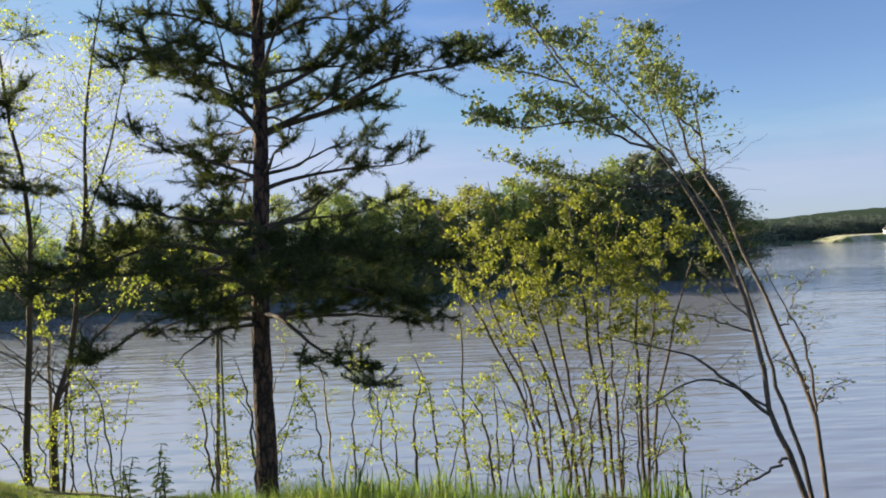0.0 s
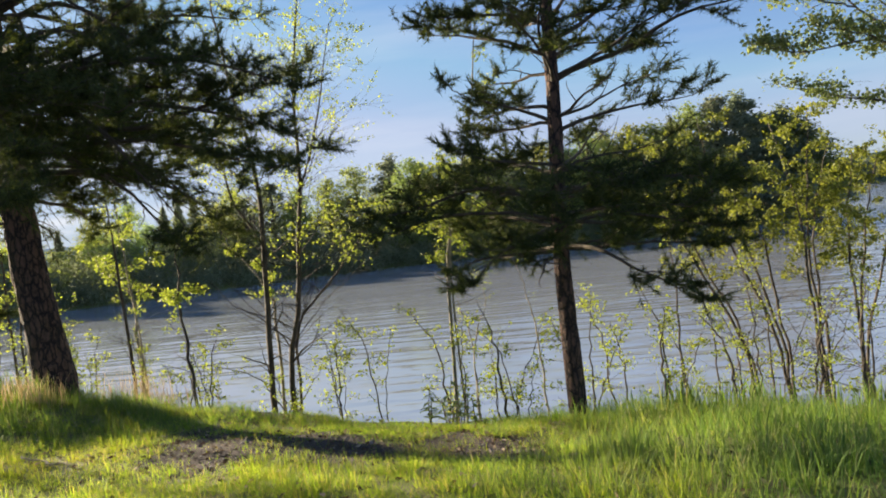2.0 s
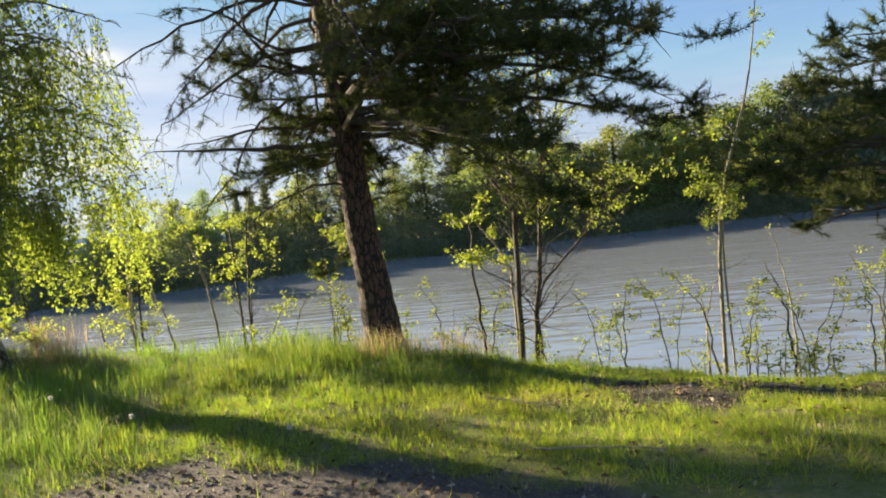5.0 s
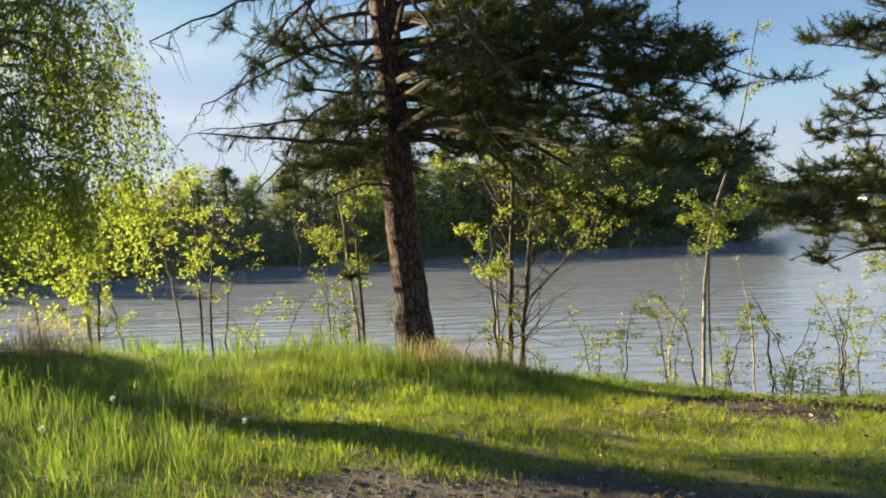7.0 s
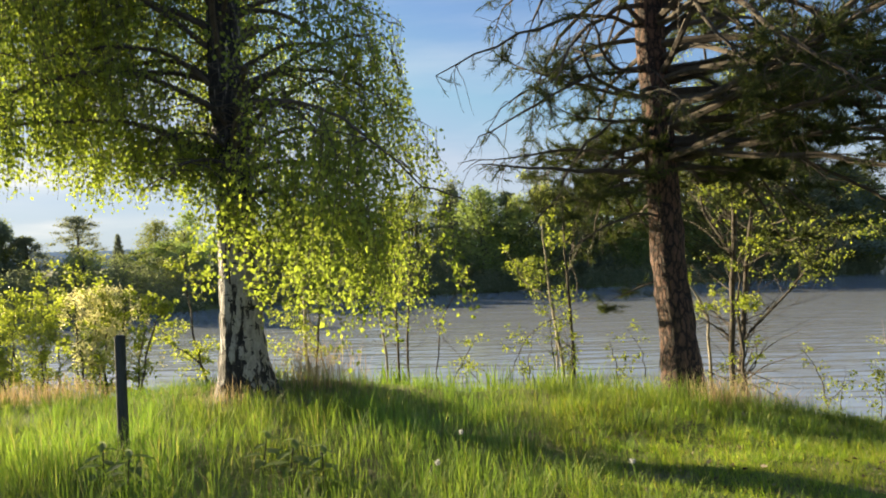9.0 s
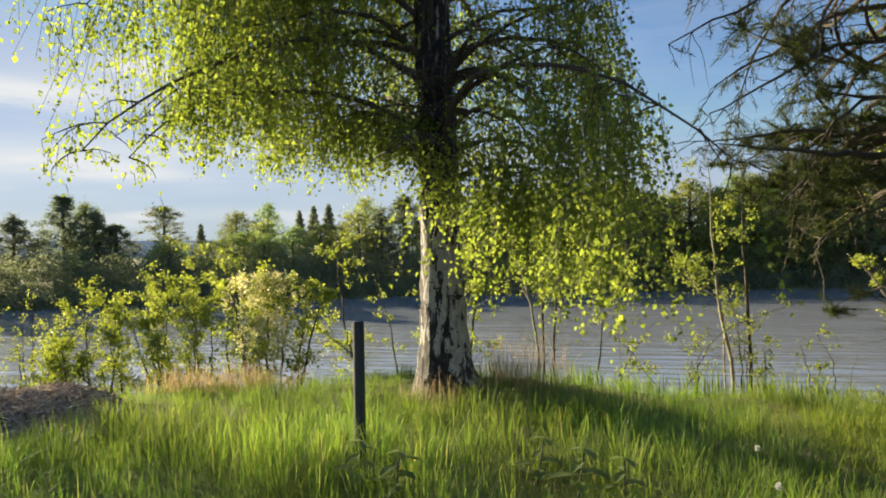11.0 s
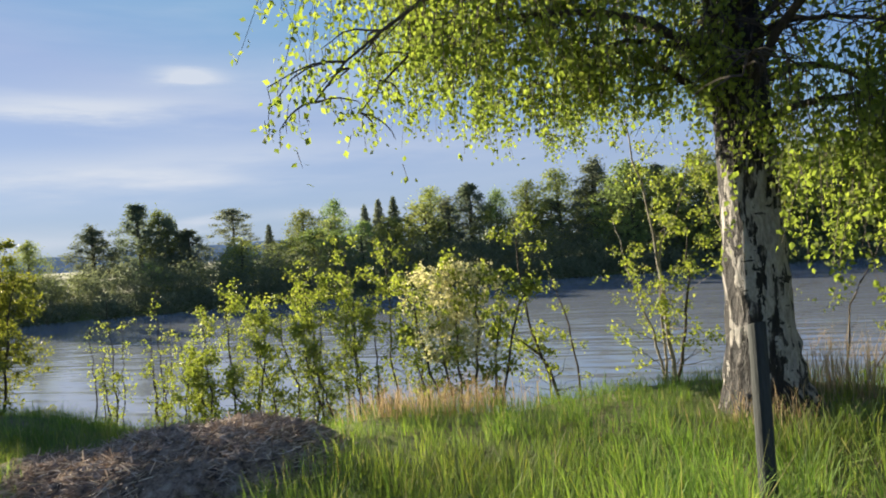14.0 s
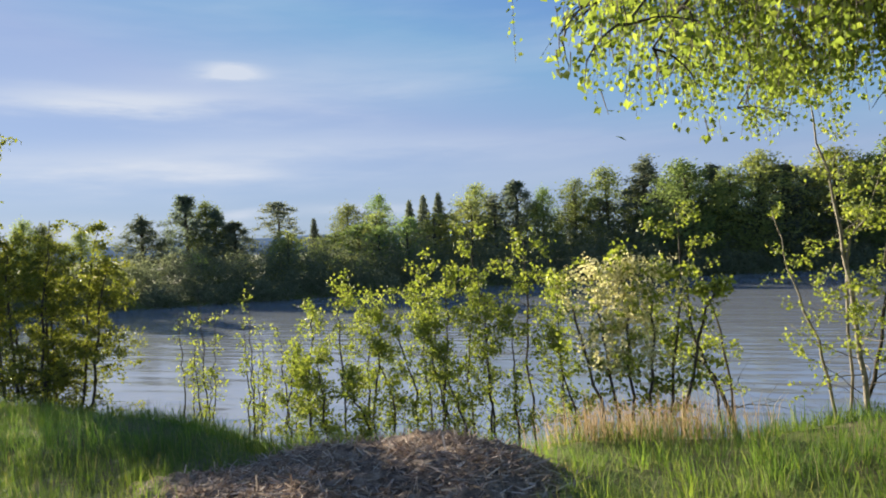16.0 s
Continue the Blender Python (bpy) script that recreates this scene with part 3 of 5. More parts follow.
shrubs = far_shrubs()
tagged(new("shrub_belt", mesh_from("shrub_belt", shrubs[0], shrubs[1], SHRUB_LEAF)), "grey-green willow scrub along the far waterline", "shrubs", kind="stuff")


def distant_wood():
    """Closed forest on the distant shore, and on the rise behind it."""
    out = []
    for x in np.arange(40.0, 620.0, 3.2):
        for row in range(3):
            y = float(far_shore(x)) + 3 + float(np.interp(x, [130, 175], [0, 30])) + row * 14 + rng.uniform(-3, 3)
            h = rng.uniform(9.0, 13.5) + row * 1.6
            n = 400 if x < 300 else 60
            u = rng.random(n)
            p = np.stack([rng.normal(size=n) * 2.2 * (1.1 - u), rng.normal(size=n) * 2.0, u * h], -1)
            out.append(leaf_blades(np.array([x, y, -1.6]) + p, 0.95 if x < 300 else 2.2, 0.58 if x < 300 else 1.4, rng, -0.3))
    return joined(out)


wood = distant_wood()
tagged(new("distant_forest", mesh_from("distant_forest", wood[0], wood[1], DISTANT_LEAF)), "dark mixed forest along the distant river shore", "forest", kind="stuff")


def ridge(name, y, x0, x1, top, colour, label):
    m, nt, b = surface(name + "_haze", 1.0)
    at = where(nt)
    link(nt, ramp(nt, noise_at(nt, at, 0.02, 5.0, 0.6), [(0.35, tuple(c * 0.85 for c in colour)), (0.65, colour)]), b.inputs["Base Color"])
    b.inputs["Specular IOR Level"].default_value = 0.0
    xs = np.linspace(x0, x1, 160)
    u = np.linspace(0, 1, 160)
    hs = top * np.sin(np.pi * u) ** 0.5 * (0.8 + 0.12 * np.sin(9 * u) + 0.06 * np.sin(31 * u)) + rng.uniform(-1, 1, 160) * top * 0.015
    lo = np.stack([xs, np.full(160, y), np.full(160, -6.0)], -1)
    hi = np.stack([xs, np.full(160, y + top * 3), hs], -1)
    back = np.stack([xs, np.full(160, y + top * 6), np.full(160, -6.0)], -1)
    k = np.arange(159)
    f = np.concatenate([np.stack([k, k + 1, k + 161, k + 160], -1), np.stack([k + 160, k + 161, k + 321, k + 320], -1)])
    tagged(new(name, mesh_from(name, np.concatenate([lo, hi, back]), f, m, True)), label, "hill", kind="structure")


# the hill's blue is distance haze put into its base colour
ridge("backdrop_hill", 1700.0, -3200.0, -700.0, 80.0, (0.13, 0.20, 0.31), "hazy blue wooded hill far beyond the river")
ridge("backdrop_rise", 620.0, 120.0, 1500.0, 36.0, (0.05, 0.075, 0.05), "low wooded rise behind the distant shore")

# ---- near trees ----
def along_line(line, s):
    return np.array([np.interp(s, np.linspace(0, 1, len(line)), line[:, c]) for c in range(3)])


def pine(name, trunk_line, radii, limbs, label, seed, needle=0.085, tuft_count=18, dead=()):
    """A Scots pine. limbs: height, bearing in degrees, length, rise, sag, fullness. Needles stand in loose pads at the ends of the side shoots."""
    rng = np.random.default_rng(seed)
    line = smooth_line(trunk_line, 40)
    t = thing(name, tuple(line[0]), label, "tree")
    part("trunk", tube(line, radii, 14, 0.035, rng), PINE_BARK, t, "reddish flaky pine bark", True)
    for z, bearing, length, rise, sag, full in limbs:
        base = np.array([np.interp(z, line[:, 2], line[:, k]) for k in range(3)])
        w = radians(bearing)
        b = wander(base, [math.cos(w), math.sin(w), rise + (0 if full > 0.5 else rng.uniform(-0.2, 0.25))], length, 10, rng, sag, 0.1 if full > 0.5 else 0.2)
        r0 = 0.012 + 0.009 * length
        bits, tufts, ways = [tube(b, [r0, r0 * 0.6, 0.004], 6)], [], []
        count = max(4, int(length * (5.5 if full > 0.5 else 6.5)))
        for k, s in enumerate(np.linspace(0.26, 1.0, count)):
            p = along_line(b, s)
            ahead = unit(b[min(10, int(s * 10) + 1)] - b[max(0, int(s * 10) - 1)])
            side = unit(np.cross(ahead, [0, 0, 1.0])) * (1 if k % 2 else -1)
            l = (0.16 + 0.26 * length * (1.12 - s)) * rng.uniform(0.55, 1.25)
            shoot = wander(p, ahead * rng.uniform(0.4, 0.9) + side * rng.uniform(0.4, 1.0) * (s < 0.97) + [0, 0, rng.uniform(-0.1, 0.4)], l, 5, rng, -0.15 if full > 0.5 else 0.75, 0.18)
            bits.append(tube(shoot, [0.008, 0.0025], 3))
            # pads and bare stretches take turns along the limb
            if rng.random() > (full + 0.1) * (0.45 + 0.55 * (math.sin(2.6 * length * s + 2.0 * z) > -0.35)):
                continue
            for _ in range(int(rng.integers(9, 15) * min(1.0, 0.45 + full * 0.55))):
                q = shoot[int(rng.integers(2, 6))]
                way = unit(rng.normal(size=3) * [1, 1, 0.45] + ahead * 0.5 + [0, 0, 0.25 if full > 0.5 else -0.45])
                tw = wander(q, way, rng.uniform(0.1, 0.3), 3, rng, -0.2 if full > 0.5 else 0.4, 0.15)
                bits.append(tube(tw, [0.004, 0.002], 3))
                for m in (1, 2, 3):
                    if rng.random() < (0.92 if full > 0.5 else 0.6):
                        tufts.append(tw[m])
                        ways.append(tw[m] - tw[m - 1] + [0, 0, 0.01])
        limb = part("limb", joined(bits), TWIG_BARK, t)
        if tufts:
            part("needles", needle_tufts(np.array(tufts), np.array(ways), rng, tuft_count if full > 0.5 else tuft_count * 3 // 5, needle, 0.0076 if full > 0.5 else 0.006, 0.9), NEEDLE, limb, "dark green needle brushes", kind="stuff")
    for pts, r0 in dead:
        own = smooth_line(pts, 12) + rng.normal(size=(12, 3)) * 0.012
        bits, tufts, ways = [tube(own, [r0, r0 * 0.7, 0.006], 7)], [], []
        for s in [v for v in range(3, 12) for _ in range(2)]:
            way = np.array([rng.normal() * 0.5 - 0.3, rng.normal() * 0.5, -0.7 + rng.normal() * 0.5])
            tw = wander(own[s], way, rng.uniform(0.15, 0.6), 6, rng, 0.3, 0.25)
            bits.append(tube(tw, [0.005, 0.0015], 3))
            for q in (3, 5, 6):
                if rng.random() < 0.3:
                    tufts.append(tw[q])
                    ways.append(tw[q] - tw[q - 1])
        limb = part("limb", joined(bits), TWIG_BARK, t, "half-dead limb with drooping twigs and few needles")
        part("needles", needle_tufts(np.array(tufts), np.array(ways), rng, 10, needle, 0.007), NEEDLE, limb, "sparse grey-green needles", kind="stuff")
    return t


def whorls(rows, seed):
    """Single limbs from whorls: height, count, length, rise, sag, fullness, turn in degrees."""
    rng = np.random.default_rng(seed)
    return [(z + rng.uniform(-0.06, 0.06), turn + 360 * (k + rng.uniform(-0.2, 0.2)) / count, length * rng.uniform(0.75, 1.12), rise + rng.uniform(-0.08, 0.1), sag, full) for z, count, length, rise, sag, full, turn in rows for k in range(count)]


YOUNG_PINE = whorls([(1.0, 6, 1.5, 0.12, 0.3, 0.9, 10), (1.3, 7, 1.75, 0.1, 0.3, 1.0, 35), (1.6, 7, 1.7, 0.12, 0.25, 1.0, 5), (1.85, 5, 1.4, 0.2, 0.2, 0.85, 60), (2.35, 4, 1.2, 0.4, 0.2, 0.52, 20), (2.75, 4, 1.25, 0.45, 0.2, 0.55, 70), (3.2, 5, 1.3, 0.5, 0.2, 0.65, 20),
                     (3.6, 5, 1.2, 0.5, 0.2, 0.7, 50), (4.0, 5, 1.2, 0.55, 0.2, 0.7, 10), (4.5, 5, 1.0, 0.6, 0.1, 0.8, 30), (5.1, 5, 0.9, 0.6, 0.1, 0.9, 0), (5.8, 5, 0.7, 0.7, 0.1, 1.0, 40), (6.6, 5, 0.45, 0.8, 0.0, 1.0, 10)], 31)
YOUNG_PINE += [(2.2 + 0.24 * k, (k * 137) % 360, 1.35 - 0.03 * k, 0.45, 0.2, 0.8) for k in range(4)]
YOUNG_PINE += [(2.7, -8, 2.15, 0.25, 0.15, 0.95), (2.95, 172, 1.6, 0.4, 0.2, 0.7), (3.1, 15, 1.8, 0.3, 0.15, 0.9)]
pine("pine_tree", [(-1.83, 6.78, -0.85), (-1.84, 6.78, 0.95), (-1.77, 6.76, 2.3), (-1.74, 6.75, 3.6), (-1.7, 6.74, 7.4)], [0.1, 0.082, 0.072, 0.058, 0.02],
     YOUNG_PINE, "slender young Scots pine with reddish trunk on the bank", 3, 0.068, 22)

# the old pine: full on the side of the sun-warmed grass, thin and half dead on the birch's side
rng = np.random.default_rng(55)
OLD_PINE = [(2.6 + 1.1 * k / 13, (k * 67) % 130 - 35, rng.uniform(2.3, 3.5), rng.uniform(0.02, 0.18), 0.2, rng.uniform(0.65, 0.9)) for k in range(13)]
OLD_PINE += [(3.6 + 2.4 * k / 16, (k * 67) % 130 - 35, rng.uniform(2.0, 3.2), rng.uniform(0.1, 0.3), 0.3, 0.55 if k % 2 else 0.35) for k in range(16)]
OLD_PINE += [(3.9 + 0.22 * k, -66 + (k * 13) % 38, rng.uniform(3.6, 4.4), rng.uniform(0.0, 0.12), 0.25, 0.5) for k in range(4)]
OLD_PINE += [(2.6 + 1.1 * k / 10, -72 + (k * 29) % 70, rng.uniform(3.0, 4.2), rng.uniform(-0.04, 0.06), 0.24, rng.uniform(0.6, 0.9)) for k in range(10)]
OLD_PINE += [(3.5 + 1.6 * k / 8, -75 + (k * 29) % 70, rng.uniform(2.4, 3.4), rng.uniform(0.05, 0.25), 0.5, 0.4) for k in range(7)]
OLD_PINE += [(2.75 + 3.0 * k / 22, 112 + (k * 53) % 140, rng.uniform(1.8, 2.6), rng.uniform(0.05, 0.25), 0.75, 0.49) for k in range(22)]
OLD_PINE += [(2.6, 175, 0.9, 0.1, 0.3, 1.0), (2.75, 225, 0.85, 0.1, 0.3, 1.0), (2.3, 150, 1.5, 0.0, 0.3, 0.9), (2.35, 200, 1.3, 0.05, 0.3, 0.8), (2.5, 120, 1.9, 0.0, 0.3, 0.9), (2.25, 95, 1.8, 0.0, 0.3, 0.9)]
OLD_PINE += [(2.5, 28, 3.0, 0.1, 0.9, 0.7), (2.5, 5, 2.2, 0.05, 0.5, 0.75), (1.3, 150, 0.8, -0.1, 0.3, 0.7), (2.9, 160, 1.5, 0.05, 0.3, 0.85), (3.05, 208, 1.4, 0.1, 0.3, 0.8), (3.3, 182, 1.7, 0.1, 0.3, 0.75)]
OLD_PINE += [(2.55 + 0.08 * k, 38 + (k * 31) % 80, rng.uniform(2.2, 3.0), 0.06, 0.2, 0.6) for k in range(7)]
OLD_PINE += whorls([(6.1, 6, 2.3, 0.3, 0.2, 0.8, 10), (6.8, 6, 2.0, 0.35, 0.2, 0.8, 40), (7.7, 6, 1.7, 0.45, 0.1, 0.8, 0), (8.7, 5, 1.3, 0.5, 0.1, 0.9, 30), (9.7, 5, 0.9, 0.6, 0.0, 0.9, 10)], 32)
pine("pine_tree", [(-7.81, 7.32, -0.15), (-7.86, 7.3, 0.7), (-7.93, 7.27, 1.5), (-7.97, 7.25, 2.7), (-8.04, 7.25, 4.6), (-8.1, 7.25, 7.0), (-8.1, 7.25, 11.0)], [0.25, 0.2, 0.185, 0.172, 0.16, 0.11, 0.02],
     OLD_PINE, "big old Scots pine leaning a little over the grass bank", 5, 0.082, 20,
     (([(-7.98, 7.25, 2.5), (-8.5, 7.0, 2.47), (-9.1, 6.75, 2.5), (-9.95, 6.45, 2.57)], 0.04), ([(-7.97, 7.25, 1.98), (-8.3, 7.0, 2.0), (-8.75, 6.8, 1.85), (-9.1, 6.7, 1.6)], 0.018),
      ([(-8.0, 7.25, 3.05), (-8.5, 7.0, 3.0), (-8.9, 6.8, 2.7), (-9.2, 6.7, 2.2), (-9.5, 6.6, 1.9)], 0.02), ([(-8.0, 7.25, 3.6), (-8.7, 7.0, 3.55), (-9.4, 6.8, 3.2), (-10.0, 6.7, 2.9)], 0.024),
      ([(-8.05, 7.25, 4.1), (-8.8, 6.9, 4.2), (-9.6, 6.6, 3.9), (-10.4, 6.4, 3.5)], 0.026)))


def hanging_birch():
    """The old weeping birch: furrowed white trunk, limbs, hanging twigs, leaves."""
    rng = np.random.default_rng(21)
    line = smooth_line([(-12.5, 6.35, 0.1), (-12.53, 6.33, 0.6), (-12.54, 6.33, 1.4), (-12.56, 6.32, 2.6), (-12.6, 6.3, 4.2), (-12.5, 6.3, 6.5), (-12.55, 6.35, 9.0), (-12.5, 6.3, 12.0)], 60)
    t = thing("birch_tree", tuple(line[0]), "old weeping birch with furrowed white trunk and fresh leaves", "tree")
    part("trunk", tube(line, [0.42, 0.29, 0.23, 0.205, 0.19, 0.175, 0.16, 0.13, 0.1, 0.06, 0.02], 22, 0.04, rng), BIRCH_BARK, t, "white birch bark with black furrows", True)
    limbs = []
    # long limbs, a second tier that fills the crown, limbs over the water, and short ones before the trunk
    for k in range(78):
        outer = k < 42
        z = 2.2 + 7.4 * (k / 42) ** 1.15 if outer else 2.5 + 3.0 * (k - 42) / 14
        w = k * 2.4 + rng.uniform(-0.4, 0.4)
        l = rng.uniform(2.2, 3.6) * (1.0 - 0.045 * (z - 2)) * (1.0 + 0.45 * max(0.0, math.cos(w - 3.93)) - 0.3 * max(0.0, math.cos(w - 2.6)) - 0.42 * max(0.0, math.cos(w + 0.2))) if outer else rng.uniform(1.0, 2.0)
        if k >= 68:
            z, w, l = 3.5 + 0.27 * (k - 68), radians(150 + (k * 29) % 72), rng.uniform(2.7, 3.6)
        elif k >= 61:
            z, w, l = 2.5 + 0.14 * (k - 61), radians(-80 + 12 * (k - 61)), rng.uniform(0.8, 1.5)
        elif k >= 56:
            z, w, l = 2.7 + 0.4 * (k - 56), radians(55 + (k * 37) % 80), rng.uniform(2.3, 3.3)
        base = np.array([np.interp(z, line[:, 2], line[:, c]) for c in range(3)])
        b = wander(base, [math.cos(w), math.sin(w) * 0.85, 1.05], l * 1.08, 12, rng, 1.6, 0.11)
        bits, ends = [tube(b, [0.042 - 0.002 * z, 0.02, 0.005] if outer else [0.035, 0.018, 0.005], 6)], []
        for s in range(2, 13):
            for _ in range(2):
                sub = wander(b[s], [rng.normal(), rng.normal(), 0.15], rng.uniform(0.2, 0.55), 5, rng, 0.9, 0.15)
                bits.append(tube(sub, [0.008, 0.003], 3))
                ends += [sub[2], sub[3], sub[4], sub[5]]
        limbs.append((part("limb", joined(bits), TWIG_BARK, t), np.array(ends)))
    for limb, ends in limbs:
        # the crown hangs in clumps with gaps of sky between them, and is thinner on the open side
        ends = np.concatenate([ends, ends + rng.normal(size=ends.shape) * [0.07, 0.07, 0.08]])
        lump = np.sin(5.2 * ends[:, 0] + 1.7 * ends[:, 2] + 0.6) * np.sin(4.3 * ends[:, 1] - 2.1 * ends[:, 0]) + 0.6 * np.sin(3.9 * ends[:, 2] + 3.1 * ends[:, 1] + 2.0 * np.sin(2.3 * ends[:, 0]))
        ends = ends[(lump > np.interp(ends[:, 0], [-16, -13.8, -13.3, -12.9, -12.2, -11], [-0.5, -0.4, 0.02, 0.18, 0.12, -0.08])) & (ends[:, 1] > 4.3)]
        # a thin place in the crown beside the trunk
        open_place = (np.abs(ends[:, 0] + 12.0 - 0.27 * (ends[:, 1] - 6.1)) < 0.46) & (ends[:, 2] > 2.7)
        ends = ends[~open_place | (rng.random(len(ends)) < 0.06)]
        high = (ends[:, 0] > -12.9) & (ends[:, 0] < -11.5) & (ends[:, 2] > 3.0)
        ends = ends[~high | (rng.random(len(ends)) < 0.5)]
        inner = (np.hypot(ends[:, 0] + 12.55, ends[:, 1] - 6.3) < 1.1) & (ends[:, 2] > 3.0) & (ends[:, 0] < -12.2)
        ends = ends[~inner | (rng.random(len(ends)) < 0.38)]
        if not len(ends):
            continue
        # how low the twigs hang: high on the open side, near the grass on the other
        low = np.interp(ends[:, 0], [-16.2, -15.6, -15.1, -14.5, -13.8, -13.2, -12.75, -12.45, -12.2, -11.8, -11.2, -10.4], [3.1, 2.8, 2.5, 2.3, 2.35, 2.4, 2.25, 1.55, 1.25, 0.8, 0.6, 1.0])
        low = np.where((ends[:, 1] > 6.5) & (ends[:, 0] < -12.3), np.maximum(low, 1.9), low) + np.abs(rng.normal(size=len(ends))) * 0.4
        room = np.clip(ends[:, 2] - low, 0.1, 2.0) * rng.uniform(0.4, 1.0, len(ends))
        far = (rng.random(len(ends)) < np.interp(ends[:, 0], [-13.8, -13.2], [0.22, 0.14])) & (ends[:, 2] < 5.0)
        room = np.where(far, np.clip(ends[:, 2] - low, 0.1, 3.4), room)
        strings, leaves = [], []
        for p, l in zip(ends, room):
            n = max(2, int(l / 0.5))
            s = wander(p, [rng.normal() * 0.25, rng.normal() * 0.25, -1], l, n, rng, 0.3, 0.09)
            strings.append(tube(s, [0.0032, 0.0015], 3))
            m = max(5, int(l / np.interp(p[2], [2.4, 3.4, 5.0], [0.019, 0.028, 0.042])))
            u = rng.random(m) ** 0.85
            leaves.append(np.stack([np.interp(u, np.linspace(0, 1, n + 1), s[:, c]) for c in range(3)], -1) + rng.normal(size=(m, 3)) * 0.035)
        part("hanging_branchwork", joined(strings), TWIG_BARK, limb, kind="stuff")
        leaves = np.concatenate(leaves)
        part("leaves", leaf_blades(leaves, 0.045, 0.034, rng, 0.9), BIRCH_LEAF, limb, "fresh yellow-green birch leaves", kind="stuff")
    return t


hanging_birch()


def sapling(stems, label, seed, leaf=YOUNG_LEAF, wood=TWIG_BARK, leaves=500, twigs=10, leaf_from=0.35, size=0.045, reach=0.5, name="sapling", group="saplings on the bank", up=0.55, twig_from=0.18, taper=0.75, onto=None):
    """A young tree of one or more stems (lists of points, foot first, and a foot radius)."""
    rng = np.random.default_rng(seed)
    foot = np.array(stems[0][0][0], float)
    foot[2] = float(height(foot[0], foot[1]))
    t = onto or thing(name, tuple(foot), label, "sapling" if name == "sapling" else "tree" if name.endswith("tree") else "bush", group)
    for pts, r in stems:
        at, bits = [], []
        pts = np.array(pts, float)
        if pts[0, 2] < 0.4 and not onto:
            pts[0, 2] = float(height(pts[0, 0], pts[0, 1])) - 0.08
        line = smooth_line(pts, 16) + np.concatenate([np.zeros((1, 3)), rng.normal(size=(15, 3)) * [0.014, 0.014, 0.004]])
        stem = part("stem", tube(line, [r, r * 0.7, max(0.003, r * 0.2)], 7, 0.05, rng), wood, t, smooth=True)
        total = np.linalg.norm(line[-1] - line[0])
        m = max(1, int(1.45 * leaves / twigs / 4))
        for s in np.sort(rng.uniform(twig_from, 1.0, twigs)):
            p = along_line(line, s)
            w = rng.uniform(0, 2 * np.pi)
            l = reach * rng.uniform(0.35, 1.1) * (1.1 - taper * s) * min(1.0, total / 2.5)
            b = wander(p, [math.cos(w), math.sin(w), up * rng.uniform(0.6, 1.6)], l, 7, rng, 0.2, 0.16)
            bits.append(tube(b, [max(0.0022, r * 0.3 * (1.1 - s)), 0.0015], 3))
            for _ in range(4):
                q = b[int(rng.integers(2, 8))]
                bb = wander(q, [math.cos(w) + rng.normal() * 0.8, math.sin(w) + rng.normal() * 0.8, up * 0.6 + rng.normal() * 0.3], (0.08 + l * 0.35) * rng.uniform(0.5, 1.1), 3, rng, 0.25, 0.2)
                bits.append(tube(bb, [0.002, 0.001], 3))
                if s > leaf_from and rng.random() < 0.85:
                    u = rng.random(m)
                    at.append(np.stack([np.interp(u, np.linspace(0, 1, 4), bb[:, c]) for c in range(3)], -1) + rng.normal(size=(m, 3)) * 0.028)
        part("branchwork", joined(bits), wood, stem, kind="stuff")
        if at and leaves:
            part("leaves", leaf_blades(np.concatenate(at), size, size * 0.72, rng, 0.25), leaf, stem, kind="stuff")
    return t


# ---- young trees along the bank ----
THIN = "thin sapling with sparse fresh leaves on the river bank"
BARE = "thin bare sapling on the river bank"
BRIGHT = "leafy young sapling with bright yellow-green leaves on the bank"
sapling([([(-6.36, 10.28, 0), (-6.35, 10.28, -0.6), (-6.25, 10.32, 1.0), (-6.22, 10.3, 2.6), (-6.5, 10.3, 4.2), (-6.6, 10.3, 5.6)], 0.055),
         ([(-6.14, 10.58, 0), (-6.13, 10.58, -0.6), (-6.0, 10.8, 0.2), (-5.72, 10.9, 2.2), (-5.6, 10.9, 4.0), (-5.3, 10.9, 5.8)], 0.055),
         ([(-6.25, 10.32, 1.0), (-6.24, 10.32, 1.4), (-6.7, 10.3, 2.4), (-6.85, 10.3, 4.6)], 0.03), ([(-5.72, 10.9, 2.2), (-5.7, 10.9, 2.3), (-5.35, 10.9, 3.2), (-4.9, 10.9, 4.9)], 0.03),
         ([(-6.12, 10.7, 0), (-6.0, 10.8, -0.1), (-5.5, 10.8, 0.55), (-4.9, 10.85, 1.2), (-4.65, 10.9, 1.6)], 0.028)],
        "twin-stemmed young birch with airy crown on the bank", 31, leaves=1900, twigs=60, size=0.047, reach=1.7, name="birch_tree", leaf_from=0.5, up=0.9, taper=0.35)
sapling([([(-6.74, 8.5, 0), (-6.77, 8.5, 0.2), (-6.8, 8.5, 1.0), (-6.7, 8.5, 1.7)], 0.026)], BRIGHT, 32, leaves=780, twigs=14, reach=0.75, leaf_from=0.45, up=0.35)
sapling([([(-8.75, 10.4, 0), (-8.76, 10.42, 0), (-8.82, 10.4, 1.6), (-8.85, 10.4, 2.6)], 0.035)], THIN, 33, leaves=570, twigs=14, reach=0.8)
